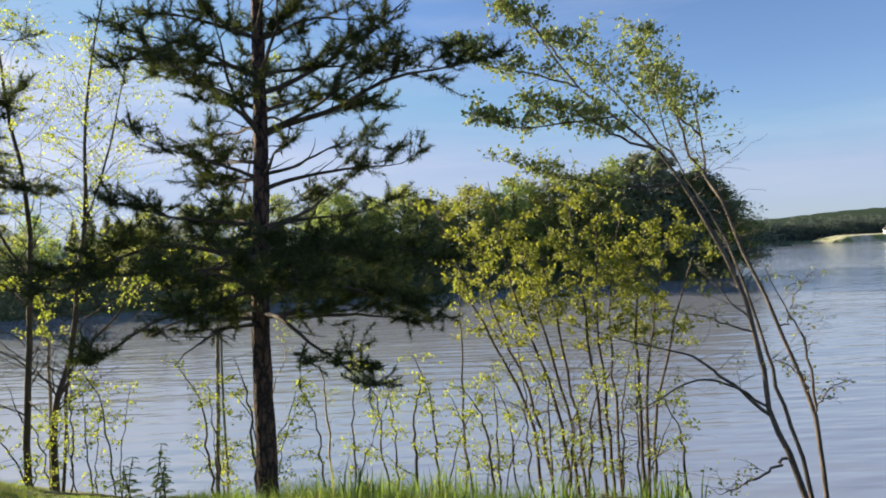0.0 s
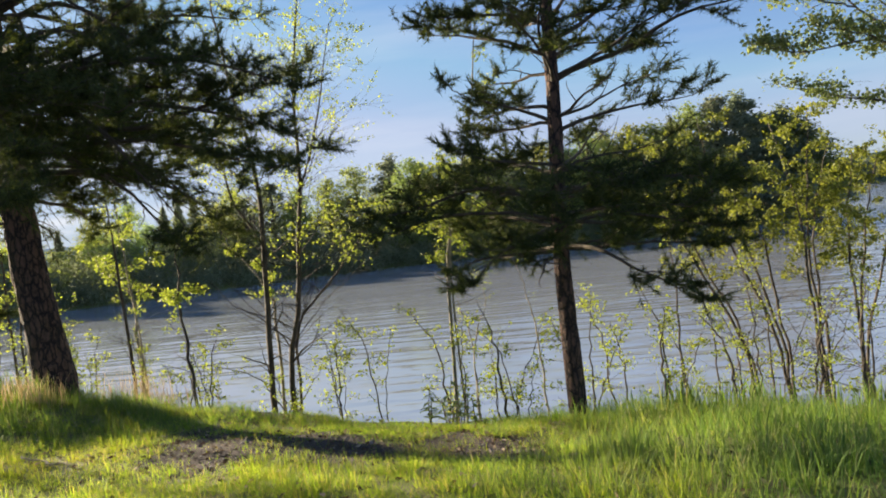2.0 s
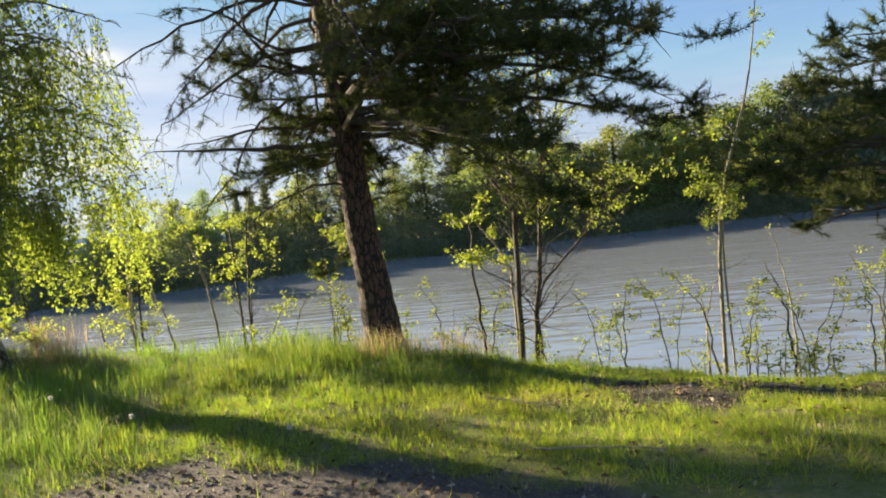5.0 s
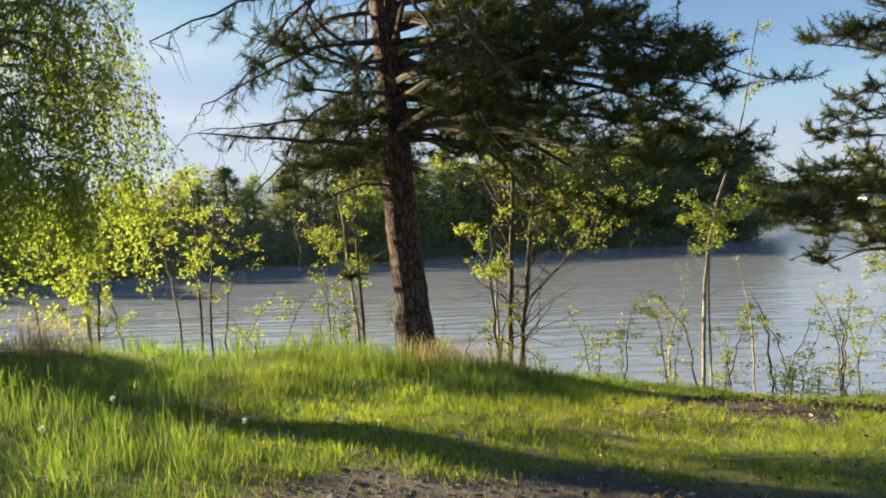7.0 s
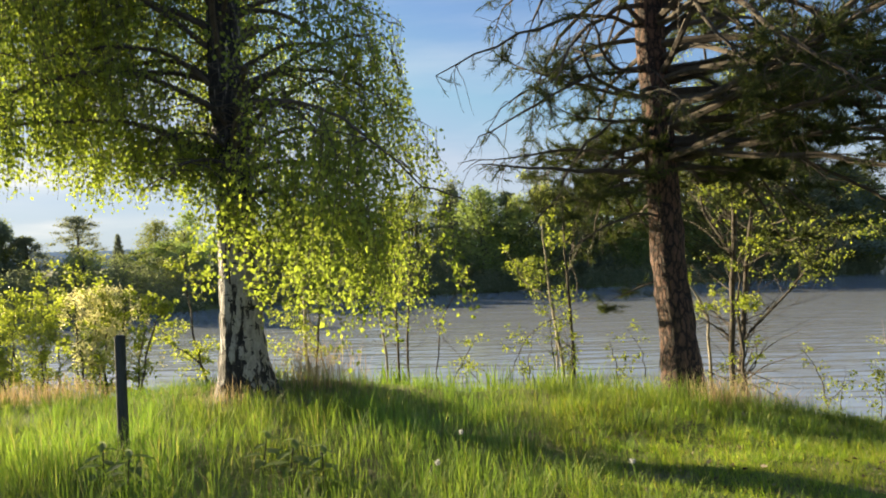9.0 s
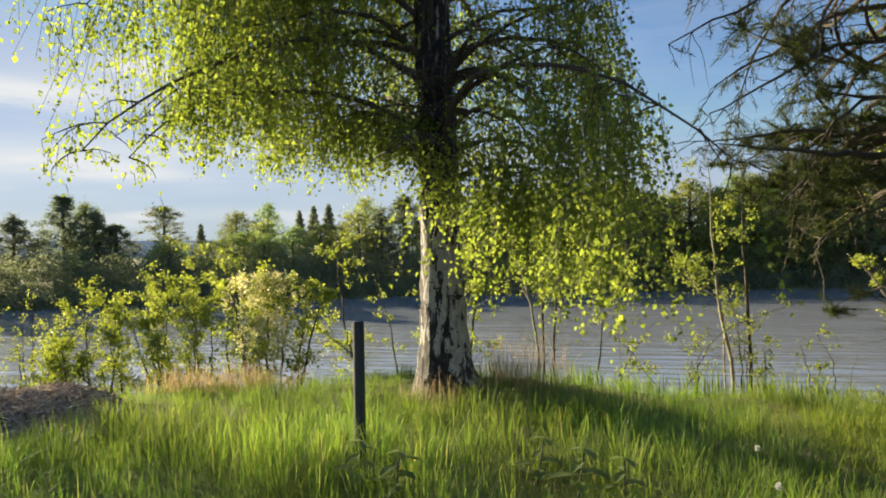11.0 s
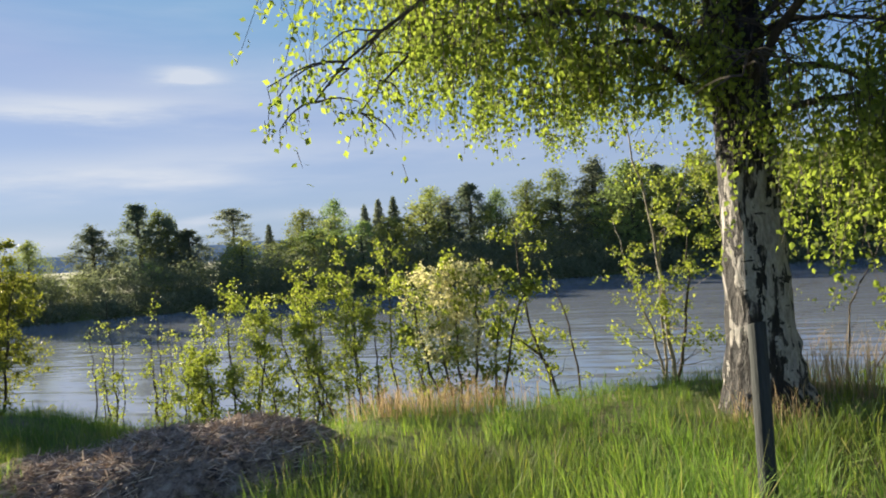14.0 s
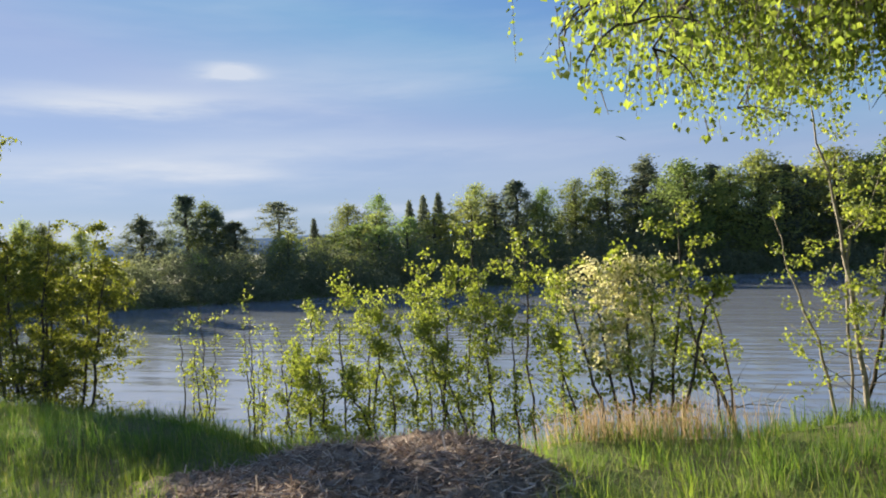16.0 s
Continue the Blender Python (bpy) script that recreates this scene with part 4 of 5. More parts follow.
sapling([([(-3.4, 9.75, 0), (-3.33, 9.75, 0), (-3.25, 9.72, 0.98), (-3.1, 9.7, 1.7), (-2.7, 9.65, 3.0), (-2.45, 9.6, 4.4)], 0.032),
         ([(-3.25, 9.72, 0), (-3.24, 9.72, 0.98), (-2.95, 9.6, 1.45), (-2.6, 9.5, 1.9)], 0.018)], "slim pale-barked sapling forked at chest height", 34, leaves=1000, twigs=20, wood=PALE_BARK, reach=0.9)
sapling([([(-12.95, 10.05, 0), (-12.93, 10.05, -0.5), (-12.75, 9.9, 0.55), (-12.7, 9.85, 1.6)], 0.03)], BRIGHT, 35, leaves=1000, twigs=16, reach=0.95, leaf_from=0.4)
sapling([([(-11.8, 11.6, 0), (-11.8, 11.6, 0.5), (-11.8, 11.6, 1.9), (-11.9, 11.6, 2.6)], 0.028), ([(-11.65, 11.6, 0), (-11.6, 11.6, 0.5), (-11.5, 11.7, 1.8), (-11.3, 11.7, 2.5)], 0.026)],
        "two-stemmed sapling in fresh leaf on the river bank", 36, leaves=1000, twigs=18, reach=1.1)
sapling([([(-10.9, 10.2, 0), (-10.9, 10.2, 0.3), (-10.6, 10.2, 1.0), (-10.3, 10.3, 1.5)], 0.014), ([(-10.95, 10.2, 0), (-10.6, 10.2, -0.2), (-10.1, 10.3, 0.5)], 0.012)], THIN, 37, leaves=160, twigs=8)
sapling([([(-2.02, 10.8, 0), (-2.05, 10.8, -0.9), (-2.12, 10.8, -0.2), (-2.3, 10.8, 0.7)], 0.02)], BARE, 38, leaves=60, twigs=8, wood=PALE_BARK)
sapling([([(-8.85, 10.9, 0), (-8.9, 10.9, -0.2), (-9.0, 11.1, 0.6), (-9.1, 11.1, 1.6), (-9.15, 11.1, 3.0)], 0.035), ([(-9.0, 11.1, 0), (-9.0, 11.1, 0.6), (-9.45, 11.1, 1.1), (-9.75, 11.1, 1.7)], 0.018)],
        "slim pale sapling with a forked stem on the river bank", 39, leaves=800, twigs=20, wood=PALE_BARK, reach=0.8)
sapling([([(-3.2, 11.7, 0), (-3.2, 11.7, -0.8), (-3.4, 11.7, 0.2)], 0.016), ([(-3.2, 11.7, 0), (-3.18, 11.7, -0.8), (-2.9, 11.7, -0.1), (-2.95, 11.7, 0.5)], 0.016)], BARE, 40, leaves=50, twigs=6, wood=PALE_BARK)
sapling([([(-6.5, 11.05, 0), (-6.45, 11.05, 0.0), (-6.55, 11.05, 0.6), (-6.9, 11.0, 1.2), (-7.2, 11.0, 1.5)], 0.03)], "pale crooked willow stem with bright leaves", 41, leaves=630, twigs=12, wood=PALE_BARK)
rng = np.random.default_rng(77)
# thicket of thin stems below the slender pine
for k, (x, y, h) in enumerate([(-1.45, 9.3, 2.0), (-1.0, 9.8, 2.3), (-0.9, 9.6, 1.7), (-0.3, 9.5, 2.2), (0.02, 10.2, 3.4), (0.15, 10.1, 1.8), (0.5, 10.1, 2.2), (0.75, 9.7, 1.9), (0.9, 9.5, 2.6), (1.25, 10.05, 2.3), (1.6, 9.6, 2.1),
                               (1.95, 9.0, 2.2), (-2.6, 9.0, 1.9), (-3.4, 9.7, 2.0), (-1.7, 8.9, 1.6), (2.3, 9.4, 2.0), (0.4, 8.8, 1.5), (-0.6, 8.6, 1.6), (1.2, 8.8, 1.7), (2.7, 8.6, 1.5)]):
    z = float(height(x, y))
    lean = rng.normal(size=2) * 0.22
    stems = [([(x, y, z), (x + 0.3 * lean[0], y + 0.3 * lean[1], z + h * 0.35), (x + lean[0] * 0.5, y + lean[1] * 0.5, z + h * 0.7), (x + lean[0] * 1.5, y + lean[1], z + h)], rng.uniform(0.014, 0.024))]
    if k % 3 == 0:
        stems.append(([(x, y, z), (x + 0.15, y, z + h * 0.3), (x + 0.4, y, z + h * 0.6), (x + 0.62, y, z + h * 0.85)], 0.012))
    sapling(stems, "thin dark willow shoot with few yellow-green leaves", 100 + k, leaves=200, twigs=13, reach=0.55, leaf_from=0.05, size=0.042, group="willow shoots")
# low twiggy shoots on the slope below the crest
for k in range(17):
    x, y, h = -10.2 + 0.5 * k + rng.uniform(-0.2, 0.2), rng.uniform(8.7, 10.6), rng.uniform(1.0, 1.9)
    z, lean = float(height(x, y)), rng.normal(size=2) * 0.3
    stems = [([(x, y, z), (x + 0.3 * lean[0], y, z + h * 0.4), (x + lean[0] * 0.6, y + lean[1] * 0.5, z + h * 0.75), (x + lean[0] * 1.5, y + lean[1], z + h)], 0.012)]
    stems.append(([(x + 0.05, y, z), (x - 0.2 * lean[0], y, z + h * 0.35), (x - lean[0] * 0.7, y, z + h * 0.8)], 0.009))
    sapling(stems, "low thin willow shoot with pale young leaves", 140 + k, leaves=150, twigs=10, reach=0.6, leaf_from=0.15, size=0.042, group="willow shoots", up=0.4)
# the big yellow-green willow bush behind them
stems = []
for k in range(11):
    u = k / 10
    x, y = 1.2 + 1.7 * u, 10.5 + 0.35 * math.sin(k * 2.1)
    z = float(height(x, y))
    stems.append(([(x, y, z), (x - 0.1 + 0.3 * (u - 0.5), y, z + 1.6), (x - 0.3 + 1.3 * (u - 0.5), y + 0.3 * math.sin(k), z + 3.2), (x - 0.35 + 2.2 * (u - 0.5), y + 0.5 * math.sin(k * 1.7), z + 4.6 + 0.4 * math.sin(k * 1.3))], 0.028))
sapling(stems, "full yellow-green willow bush at the water's edge", 61, leaves=2000, twigs=30, reach=1.35, leaf_from=0.5, size=0.05, name="willow_bush", group="bushes", leaf=BUSH_LEAF)
# leaning willow: three stems, limbs that carry the crown, bare lower limbs
willow = sapling([
    ([(3.1, 6.6, 0), (2.92, 6.65, -0.41), (2.78, 6.7, -0.06), (2.7, 6.74, 0.57), (2.57, 6.78, 1.16), (2.14, 6.87, 2.15), (1.57, 6.96, 2.77), (1.24, 7.0, 3.08), (0.81, 7.1, 3.78)], 0.029),
    ([(3.15, 6.65, 0), (3.01, 6.72, -0.3), (2.91, 6.8, 0.18), (2.81, 6.87, 0.63), (2.59, 7.0, 1.53), (2.2, 7.16, 2.32), (2.0, 7.3, 3.34)], 0.021),
    ([(3.3, 6.75, 0), (3.26, 6.82, -0.07), (3.13, 6.9, 0.34), (2.87, 7.04, 1.18), (2.5, 7.18, 2.12), (2.54, 7.26, 2.32), (2.5, 7.33, 2.68), (2.43, 7.4, 3.2)], 0.023)],
    "many-stemmed willow leaning over the water with airy crown", 62, leaves=330, twigs=22, reach=0.75, leaf_from=0.72, twig_from=0.42, size=0.043, name="willow_tree", group="bushes", up=0.6, wood=WILLOW_BARK, leaf=WILLOW_LEAF)
sapling([
    ([(2.12, 6.88, 2.1), (1.69, 6.9, 2.08), (1.05, 6.95, 2.22), (0.5, 7.0, 2.4)], 0.012),
    ([(2.12, 6.9, 2.3), (1.88, 6.98, 2.67), (1.63, 7.05, 2.98), (1.33, 7.12, 3.38), (1.2, 7.2, 3.75)], 0.012),
    ([(1.94, 6.92, 2.42), (1.55, 6.83, 2.56), (1.27, 6.77, 2.72), (0.7, 6.7, 2.9)], 0.014),
    ([(2.5, 7.2, 2.15), (2.36, 7.3, 2.48), (2.27, 7.4, 3.0), (2.11, 7.5, 3.4), (2.0, 7.5, 3.8)], 0.014),
    ([(2.5, 7.32, 2.62), (2.3, 7.37, 2.85), (2.09, 7.43, 3.22), (1.92, 7.5, 3.75)], 0.012),
    ([(1.24, 7.0, 3.08), (0.9, 7.0, 3.2), (0.35, 7.05, 3.35), (0.1, 7.1, 3.6)], 0.01), ([(1.57, 6.96, 2.77), (1.1, 6.9, 2.72), (0.6, 6.9, 2.7), (0.2, 6.9, 2.85)], 0.011), ([(1.1, 7.02, 3.35), (0.85, 7.1, 3.7), (0.5, 7.1, 4.0)], 0.01)],
    "", 66, leaves=1050, twigs=36, reach=0.9, leaf_from=0.3, twig_from=0.2, size=0.043, up=0.6, wood=WILLOW_BARK, leaf=WILLOW_LEAF, onto=willow)
sapling([
    ([(2.77, 6.7, -0.05), (2.55, 6.64, 0.14), (2.33, 6.63, 0.33), (2.07, 6.62, 0.52), (1.76, 6.62, 0.62), (0.97, 6.6, 0.86)], 0.018),
    ([(2.75, 6.7, 0.03), (2.36, 6.61, 0.27), (2.04, 6.58, 0.31), (1.63, 6.54, 0.11), (1.44, 6.5, 0.07)], 0.013),
    ([(2.68, 6.74, 0.7), (2.45, 6.77, 0.78), (2.21, 6.83, 0.87), (1.86, 6.9, 0.93)], 0.01),
    ([(2.66, 6.75, 0.8), (2.39, 6.8, 1.12), (2.26, 6.9, 1.35)], 0.009),
    ([(3.25, 6.8, -0.02), (3.2, 6.83, 0.53), (3.07, 6.92, 0.9), (2.92, 7.0, 1.3)], 0.014),
    ([(3.26, 6.82, -0.07), (3.3, 6.72, 0.14), (3.52, 6.7, 0.24)], 0.009),
    ([(3.02, 6.95, 0.72), (3.08, 6.93, 0.76), (3.17, 6.97, 0.98), (3.37, 7.0, 1.21)], 0.008),
    ([(3.2, 6.84, 0.12), (3.1, 6.8, 0.3), (2.86, 6.8, 0.46)], 0.009),
    ([(2.93, 6.65, -0.43), (2.57, 6.58, -0.57), (2.23, 6.5, -0.68)], 0.014)],
    "", 67, leaves=16, twigs=11, reach=0.75, leaf_from=0.3, twig_from=0.25, size=0.038, up=0.5, wood=WILLOW_BARK, leaf=WILLOW_LEAF, taper=0.4, onto=willow)
# by the birch and the heap
sapling([([(-14.3, 9.3, 0), (-14.4, 9.4, -0.2), (-14.63, 9.57, 0.3), (-14.75, 9.6, 1.0), (-14.8, 9.6, 1.9)], 0.026), ([(-14.45, 9.4, 0), (-14.5, 9.5, 0.0), (-15.0, 9.5, 0.45), (-15.2, 9.5, 0.75)], 0.016)],
        BRIGHT, 42, leaves=850, twigs=20, reach=0.85, leaf_from=0.3, up=0.3)
sapling([([(-12.9, 9.9, 0), (-12.95, 9.9, -0.3), (-13.0, 9.95, 0.4), (-13.03, 10.1, 1.22), (-13.2, 10.1, 2.2), (-13.35, 10.1, 3.1)], 0.035), ([(-13.03, 10.1, 0), (-13.03, 10.1, 1.2), (-12.8, 10.1, 1.7), (-12.6, 10.1, 2.4)], 0.018)],
        "slender pale sapling with spreading leafy branches", 43, leaves=1000, twigs=24, wood=PALE_BARK, reach=1.1, leaf_from=0.25, up=0.3)
sapling([([(-14.15, 10.85, 0), (-14.2, 10.85, -0.7), (-14.3, 10.85, 0.3), (-14.6, 10.85, 1.2)], 0.022)], THIN, 44, leaves=260, twigs=12)
sapling([([(-11.85, 10.7, 0), (-11.87, 10.7, 0.3), (-12.1, 10.7, 1.3), (-12.4, 10.7, 2.2)], 0.026)], THIN, 45, leaves=420, twigs=14, wood=PALE_BARK, reach=0.8)
sapling([([(-12.9, 11.2, 0), (-13.1, 11.2, -0.1), (-13.4, 11.2, 0.9), (-13.6, 11.2, 1.8)], 0.024)], THIN, 46, leaves=320, twigs=12, wood=PALE_BARK)
for k, (x, y, top) in enumerate([(-18.9, 9.35, 1.1), (-19.4, 9.4, 0.85), (-18.5, 9.4, 0.85), (-18.05, 9.5, 0.95), (-17.7, 9.5, 1.35), (-17.25, 9.7, 1.75), (-16.85, 9.4, 1.25), (-16.4, 9.4, 1.7), (-18.2, 9.0, 0.6), (-17.5, 9.0, 0.7), (-16.6, 9.1, 0.8), (-19.0, 9.0, 0.4), (-17.0, 9.2, 0.95), (-19.8, 9.5, 0.3), (-18.7, 9.7, 0.9), (-17.9, 9.8, 1.0), (-17.45, 9.3, 1.2), (-16.15, 9.5, 1.1), (-16.0, 9.1, 0.6), (-18.4, 8.8, 0.2), (-17.2, 8.8, 0.35), (-19.3, 9.1, 0.1)]):
    z = float(height(x, y))
    d = rng.normal(size=4) * 0.06
    sapling([([(x, y, z), (x + d[0], y + d[1], z + (top - z) * 0.4), (x + d[2], y + d[3], z + (top - z) * 0.75), (x + d[2] * 1.5, y, top)], 0.016)],
            "upright leafy young aspen shoot, bright green", 200 + k, leaves=1150, twigs=30, reach=0.72, leaf_from=0.08, twig_from=0.08, size=0.041, up=0.9, group="aspen shoots")
for k, (x, y, top, n) in enumerate([(-21.8, 10.3, 1.2, 150), (-21.35, 10.9, 1.15, 170), (-21.1, 10.4, 0.6, 140), (-20.2, 10.0, 0.55, 260), (-22.2, 10.3, 0.8, 120), (-20.6, 9.8, 0.3, 200), (-21.6, 9.9, 0.2, 150)]):
    z = float(height(x, y))
    sapling([([(x, y, z), (x + 0.03, y, z + (top - z) * 0.5), (x - 0.03, y, top)], 0.014), ([(x + 0.1, y, z), (x + 0.2, y, z + (top - z) * 0.4), (x + 0.28, y, z + (top - z) * 0.8)], 0.011)],
            "thin dark shoot with small leaves by the bright water", 230 + k, leaves=n, twigs=16, reach=0.35, leaf_from=0.1, size=0.045, group="aspen shoots")
# flowering bird cherry
stems = []
for k in range(6):
    x, y = -15.5 + 0.12 * k, 8.3 + 0.1 * math.sin(k * 2)
    z = float(height(x, y))
    stems.append(([(x, y, z), (x + 0.06 * (k - 2.5), y, z + 0.8), (x + 0.14 * (k - 2.5), y + 0.1, z + 1.5), (x + 0.2 * (k - 2.5), y + 0.1, 1.45 - 0.12 * abs(k - 2))], 0.018))
cherry = sapling(stems, "bird cherry bush with pale flower clusters", 63, leaves=430, twigs=20, reach=0.5, leaf_from=0.15, size=0.055, name="cherry_bush", group="bushes")
at = np.concatenate([np.array([-15.35 + rng.normal() * 0.22, 8.3 + rng.normal() * 0.15, rng.uniform(0.3, 1.35)]) + rng.normal(size=(26, 3)) * [0.025, 0.025, 0.05] for _ in range(210)])
part("blossom", leaf_blades(at, 0.03, 0.028, rng, 0.2), FLOWER, cherry, "cream-white blossom clusters", kind="stuff")
# full bush beside the heap
stems = []
for k in range(9):
    x, y = -24.3 + 0.19 * k, 8.9 + 0.3 * math.sin(k * 1.9)
    z = float(height(x, y))
    stems.append(([(x, y, z), (x + 0.04 * (k - 4), y, z + 1.0), (x + 0.08 * (k - 4), y, z + 1.9), (x + 0.12 * (k - 4), y + 0.1, 2.1 - 0.1 * abs(k - 5) + 0.2 * math.sin(k * 3))], 0.022))
sapling(stems, "dense green bush with upright shoots on the bank", 64, leaves=3600, twigs=52, reach=0.8, leaf_from=0.02, twig_from=0.04, size=0.042, name="leafy_bush", group="bushes", up=0.35, leaf=BUSH_LEAF)

# unseen tall bush, added left of the view to shade the near grass
stems = []
for k in range(12):
    x, y = -32.6 + 0.46 * k, 11.0 + 0.45 * math.sin(k * 1.7)
    z = float(height(x, y))
    stems.append(([(x, y, z), (x + 0.03 * (k - 5), y, z + 1.8), (x + 0.06 * (k - 5), y, z + 3.6), (x + 0.1 * (k - 5), y + 0.1, 4.1 - 0.08 * abs(k - 5) + 0.3 * math.sin(k * 3))], 0.03))
sapling(stems, "tall dense bush added out of view to shade the bank", 65, leaves=520, twigs=30, reach=1.15, leaf_from=0.1, size=0.085, name="leafy_bush", group="bushes", up=0.7, leaf=BUSH_LEAF)

# ---- small things ----
def post():
    rng = np.random.default_rng(8)
    x, y = -12.84, 4.6
    z = float(height(x, y))
    bm = bmesh.new()
    bmesh.ops.create_cone(bm, cap_ends=True, segments=14, radius1=0.043, radius2=0.041, depth=1.12 - z + 0.25)
    for v in bm.verts:
        a = math.atan2(v.co.y, v.co.x)
        v.co.x *= 1 + 0.06 * math.sin(3 * a)
        if v.co.z > 0:
            v.co.z += 0.012 * math.cos(a + 1)
    bmesh.ops.bevel(bm, geom=[e for e in bm.edges if e.calc_face_angle(0) > 1.0], offset=0.005, segments=2, affect="EDGES")
    me = bpy.data.meshes.new("fence_post")
    bm.to_mesh(me)
    bm.free()
    me.materials.append(bark("old_wood", (0.012, 0.014, 0.014), (0.05, 0.056, 0.053), (1.0, 1.0, 0.08), 30.0, 0.006))
    ob = tagged(new("fence_post", me), "weathered dark round wooden post in tall grass", "post")
    ob.location = (x, y, (1.12 + z - 0.25) / 2)


post()


def heap():
    """A low mound of old straw and cut stalks."""
    rng = np.random.default_rng(9)
    cx, cy, rx, ry, h = -16.78, 5.3, 1.35, 0.85, 0.175
    n = 60
    u, v = np.meshgrid(np.linspace(-1.15, 1.15, n), np.linspace(-1.15, 1.15, n), indexing="ij")
    th = np.arctan2(v, u)
    r = np.hypot(u, v) * (1 + 0.1 * np.sin(3 * th + 1) + 0.07 * np.sin(7 * th) + 0.04 * np.sin(13 * th))
    z = h * np.clip(1.1 - 1.1 * r ** 5, -0.35, 1) * (0.85 + 0.18 * np.sin(3.1 * u + 1) + 0.1 * np.sin(7 * v + 4 * u)) + rng.normal(size=u.shape) * 0.014 + 0.05 * np.sin(9 * u + 3 * np.sin(7 * v)) * np.sin(6 * v + 2 * u) * np.clip(1 - r, 0, 1)
    x, y = cx + u * rx, cy + v * ry
    zz = height(x, y) + z
    i, j = np.meshgrid(np.arange(n - 1), np.arange(n - 1), indexing="ij")
    k = i * n + j
    f = np.stack([k, k + n, k + n + 1, k + 1], -1).reshape(-1, 4)
    t = thing("straw_heap", (cx, cy, float(height(cx, cy))), "low heap of old brown straw and stalks in the grass", "heap")
    m, nt, b = surface("rotten_straw", 0.95)
    at = where(nt)
    s = noise_at(nt, at, 14.0, 6.0, 0.7)
    link(nt, ramp(nt, s, [(0.36, (0.07, 0.048, 0.035)), (0.52, (0.31, 0.235, 0.18)), (0.7, (0.56, 0.46, 0.37))]), b.inputs["Base Color"])
    relief(nt, b, s, 1.0, 0.05)
    part("mound", (np.stack([x, y, zz], -1).reshape(-1, 3), [f]), m, t, smooth=True)
    c = 5200
    ang, rad = rng.uniform(0, 6.283, c), np.sqrt(rng.random(c)) * 1.02
    px, py = cx + rx * rad * np.cos(ang), cy + ry * rad * np.sin(ang)
    pz = height(px, py) + h * np.clip(1.1 - 1.1 * rad ** 5, -0.1, 1) * (0.85 + 0.18 * np.sin(3.1 * rad * np.cos(ang) + 1) + 0.1 * np.sin(7 * rad * np.sin(ang) + 4 * rad * np.cos(ang))) + 0.008
    a = unit(np.stack([rng.normal(size=c), rng.normal(size=c) * 0.8, rng.normal(size=c) * 0.35], -1))
    l = rng.uniform(0.05, 0.22, (c, 1))
    s = unit(np.cross(a, rng.normal(size=(c, 3)))) * rng.uniform(0.002, 0.005, (c, 1))
    p = np.stack([px, py, pz], -1)
    vv = np.stack([p - a * l / 2 - s, p - a * l / 2 + s, p + a * l / 2 + s, p + a * l / 2 - s], 1).reshape(-1, 3)
    part("straw", (vv, [np.arange(len(vv)).reshape(-1, 4)]), leafy("old_stalk", [(0.0, (0.2, 0.145, 0.11)), (0.6, (0.44, 0.345, 0.275)), (1.0, (0.72, 0.62, 0.52))], (1, 0.95, 0.8), 0.1, 0.8), t, kind="stuff")


heap()


def blades(px, py, tall, wide, rng, lean=0.35, turn=None, short=False):
    """Grass blades: a bent, tapering strip each, or a single straight blade where the grass is short."""
    n = len(px)
    root = np.stack([px, py, height(px, py) - 0.01], -1)
    w = rng.uniform(0, 2 * np.pi, n) if turn is None else turn + rng.normal(size=n) * 0.5
    out = np.stack([np.cos(w), np.sin(w), np.zeros(n)], -1) * (rng.random((n, 1)) * lean + 0.05)
    side = np.stack([-np.sin(w), np.cos(w), np.zeros(n)], -1) * (wide * rng.uniform(0.7, 1.3, n))[:, None] / 2
    t = np.asarray(tall)[:, None]
    mid = root + out * t * 0.4 + np.array([0, 0, 0.58]) * t
    tip = root + out * t * 1.25 + np.array([0, 0, 1.0]) * t * (1 - 0.25 * np.linalg.norm(out, axis=1, keepdims=True))
    if short:
        return np.stack([root - side * 1.2, root + side * 1.2, tip], 1).reshape(-1, 3), [np.arange(3 * n).reshape(-1, 3)]
    v = np.stack([root - side, root + side, mid + side * 0.75, mid - side * 0.75, tip], 1).reshape(-1, 3)
    i = np.arange(n)[:, None] * 5
    return v, [i + np.array([[0, 1, 2, 3]]), i + np.array([[3, 2, 4]])]


def dry_tuft(x, y, tall, wide, seed, count=240):
    rng = np.random.default_rng(seed)
    px, py = x + rng.normal(size=count) * wide, y + rng.normal(size=count) * wide * 0.5
    t = thing("dry_grass_tuft", (x, y, float(height(x, y))), "pale tuft of last year's dry grass", "grass tuft", "dry grass tufts")
    part("dry_foliage", blades(px, py, tall * rng.uniform(0.45, 1.1, count), 0.005, rng, 0.6), STRAW, t, kind="stuff")


for k, (x, y, tall, wide) in enumerate([(-15.2, 6.7, 0.42, 0.3), (-11.85, 6.75, 0.6, 0.22), (-15.5, 6.5, 0.36, 0.24), (-6.9, 7.7, 0.62, 0.28), (-12.5, 6.0, 0.3, 0.22), (-14.8, 6.9, 0.4, 0.25), (-7.6, 6.6, 0.4, 0.2)]):
    dry_tuft(x, y, tall, wide, 300 + k)


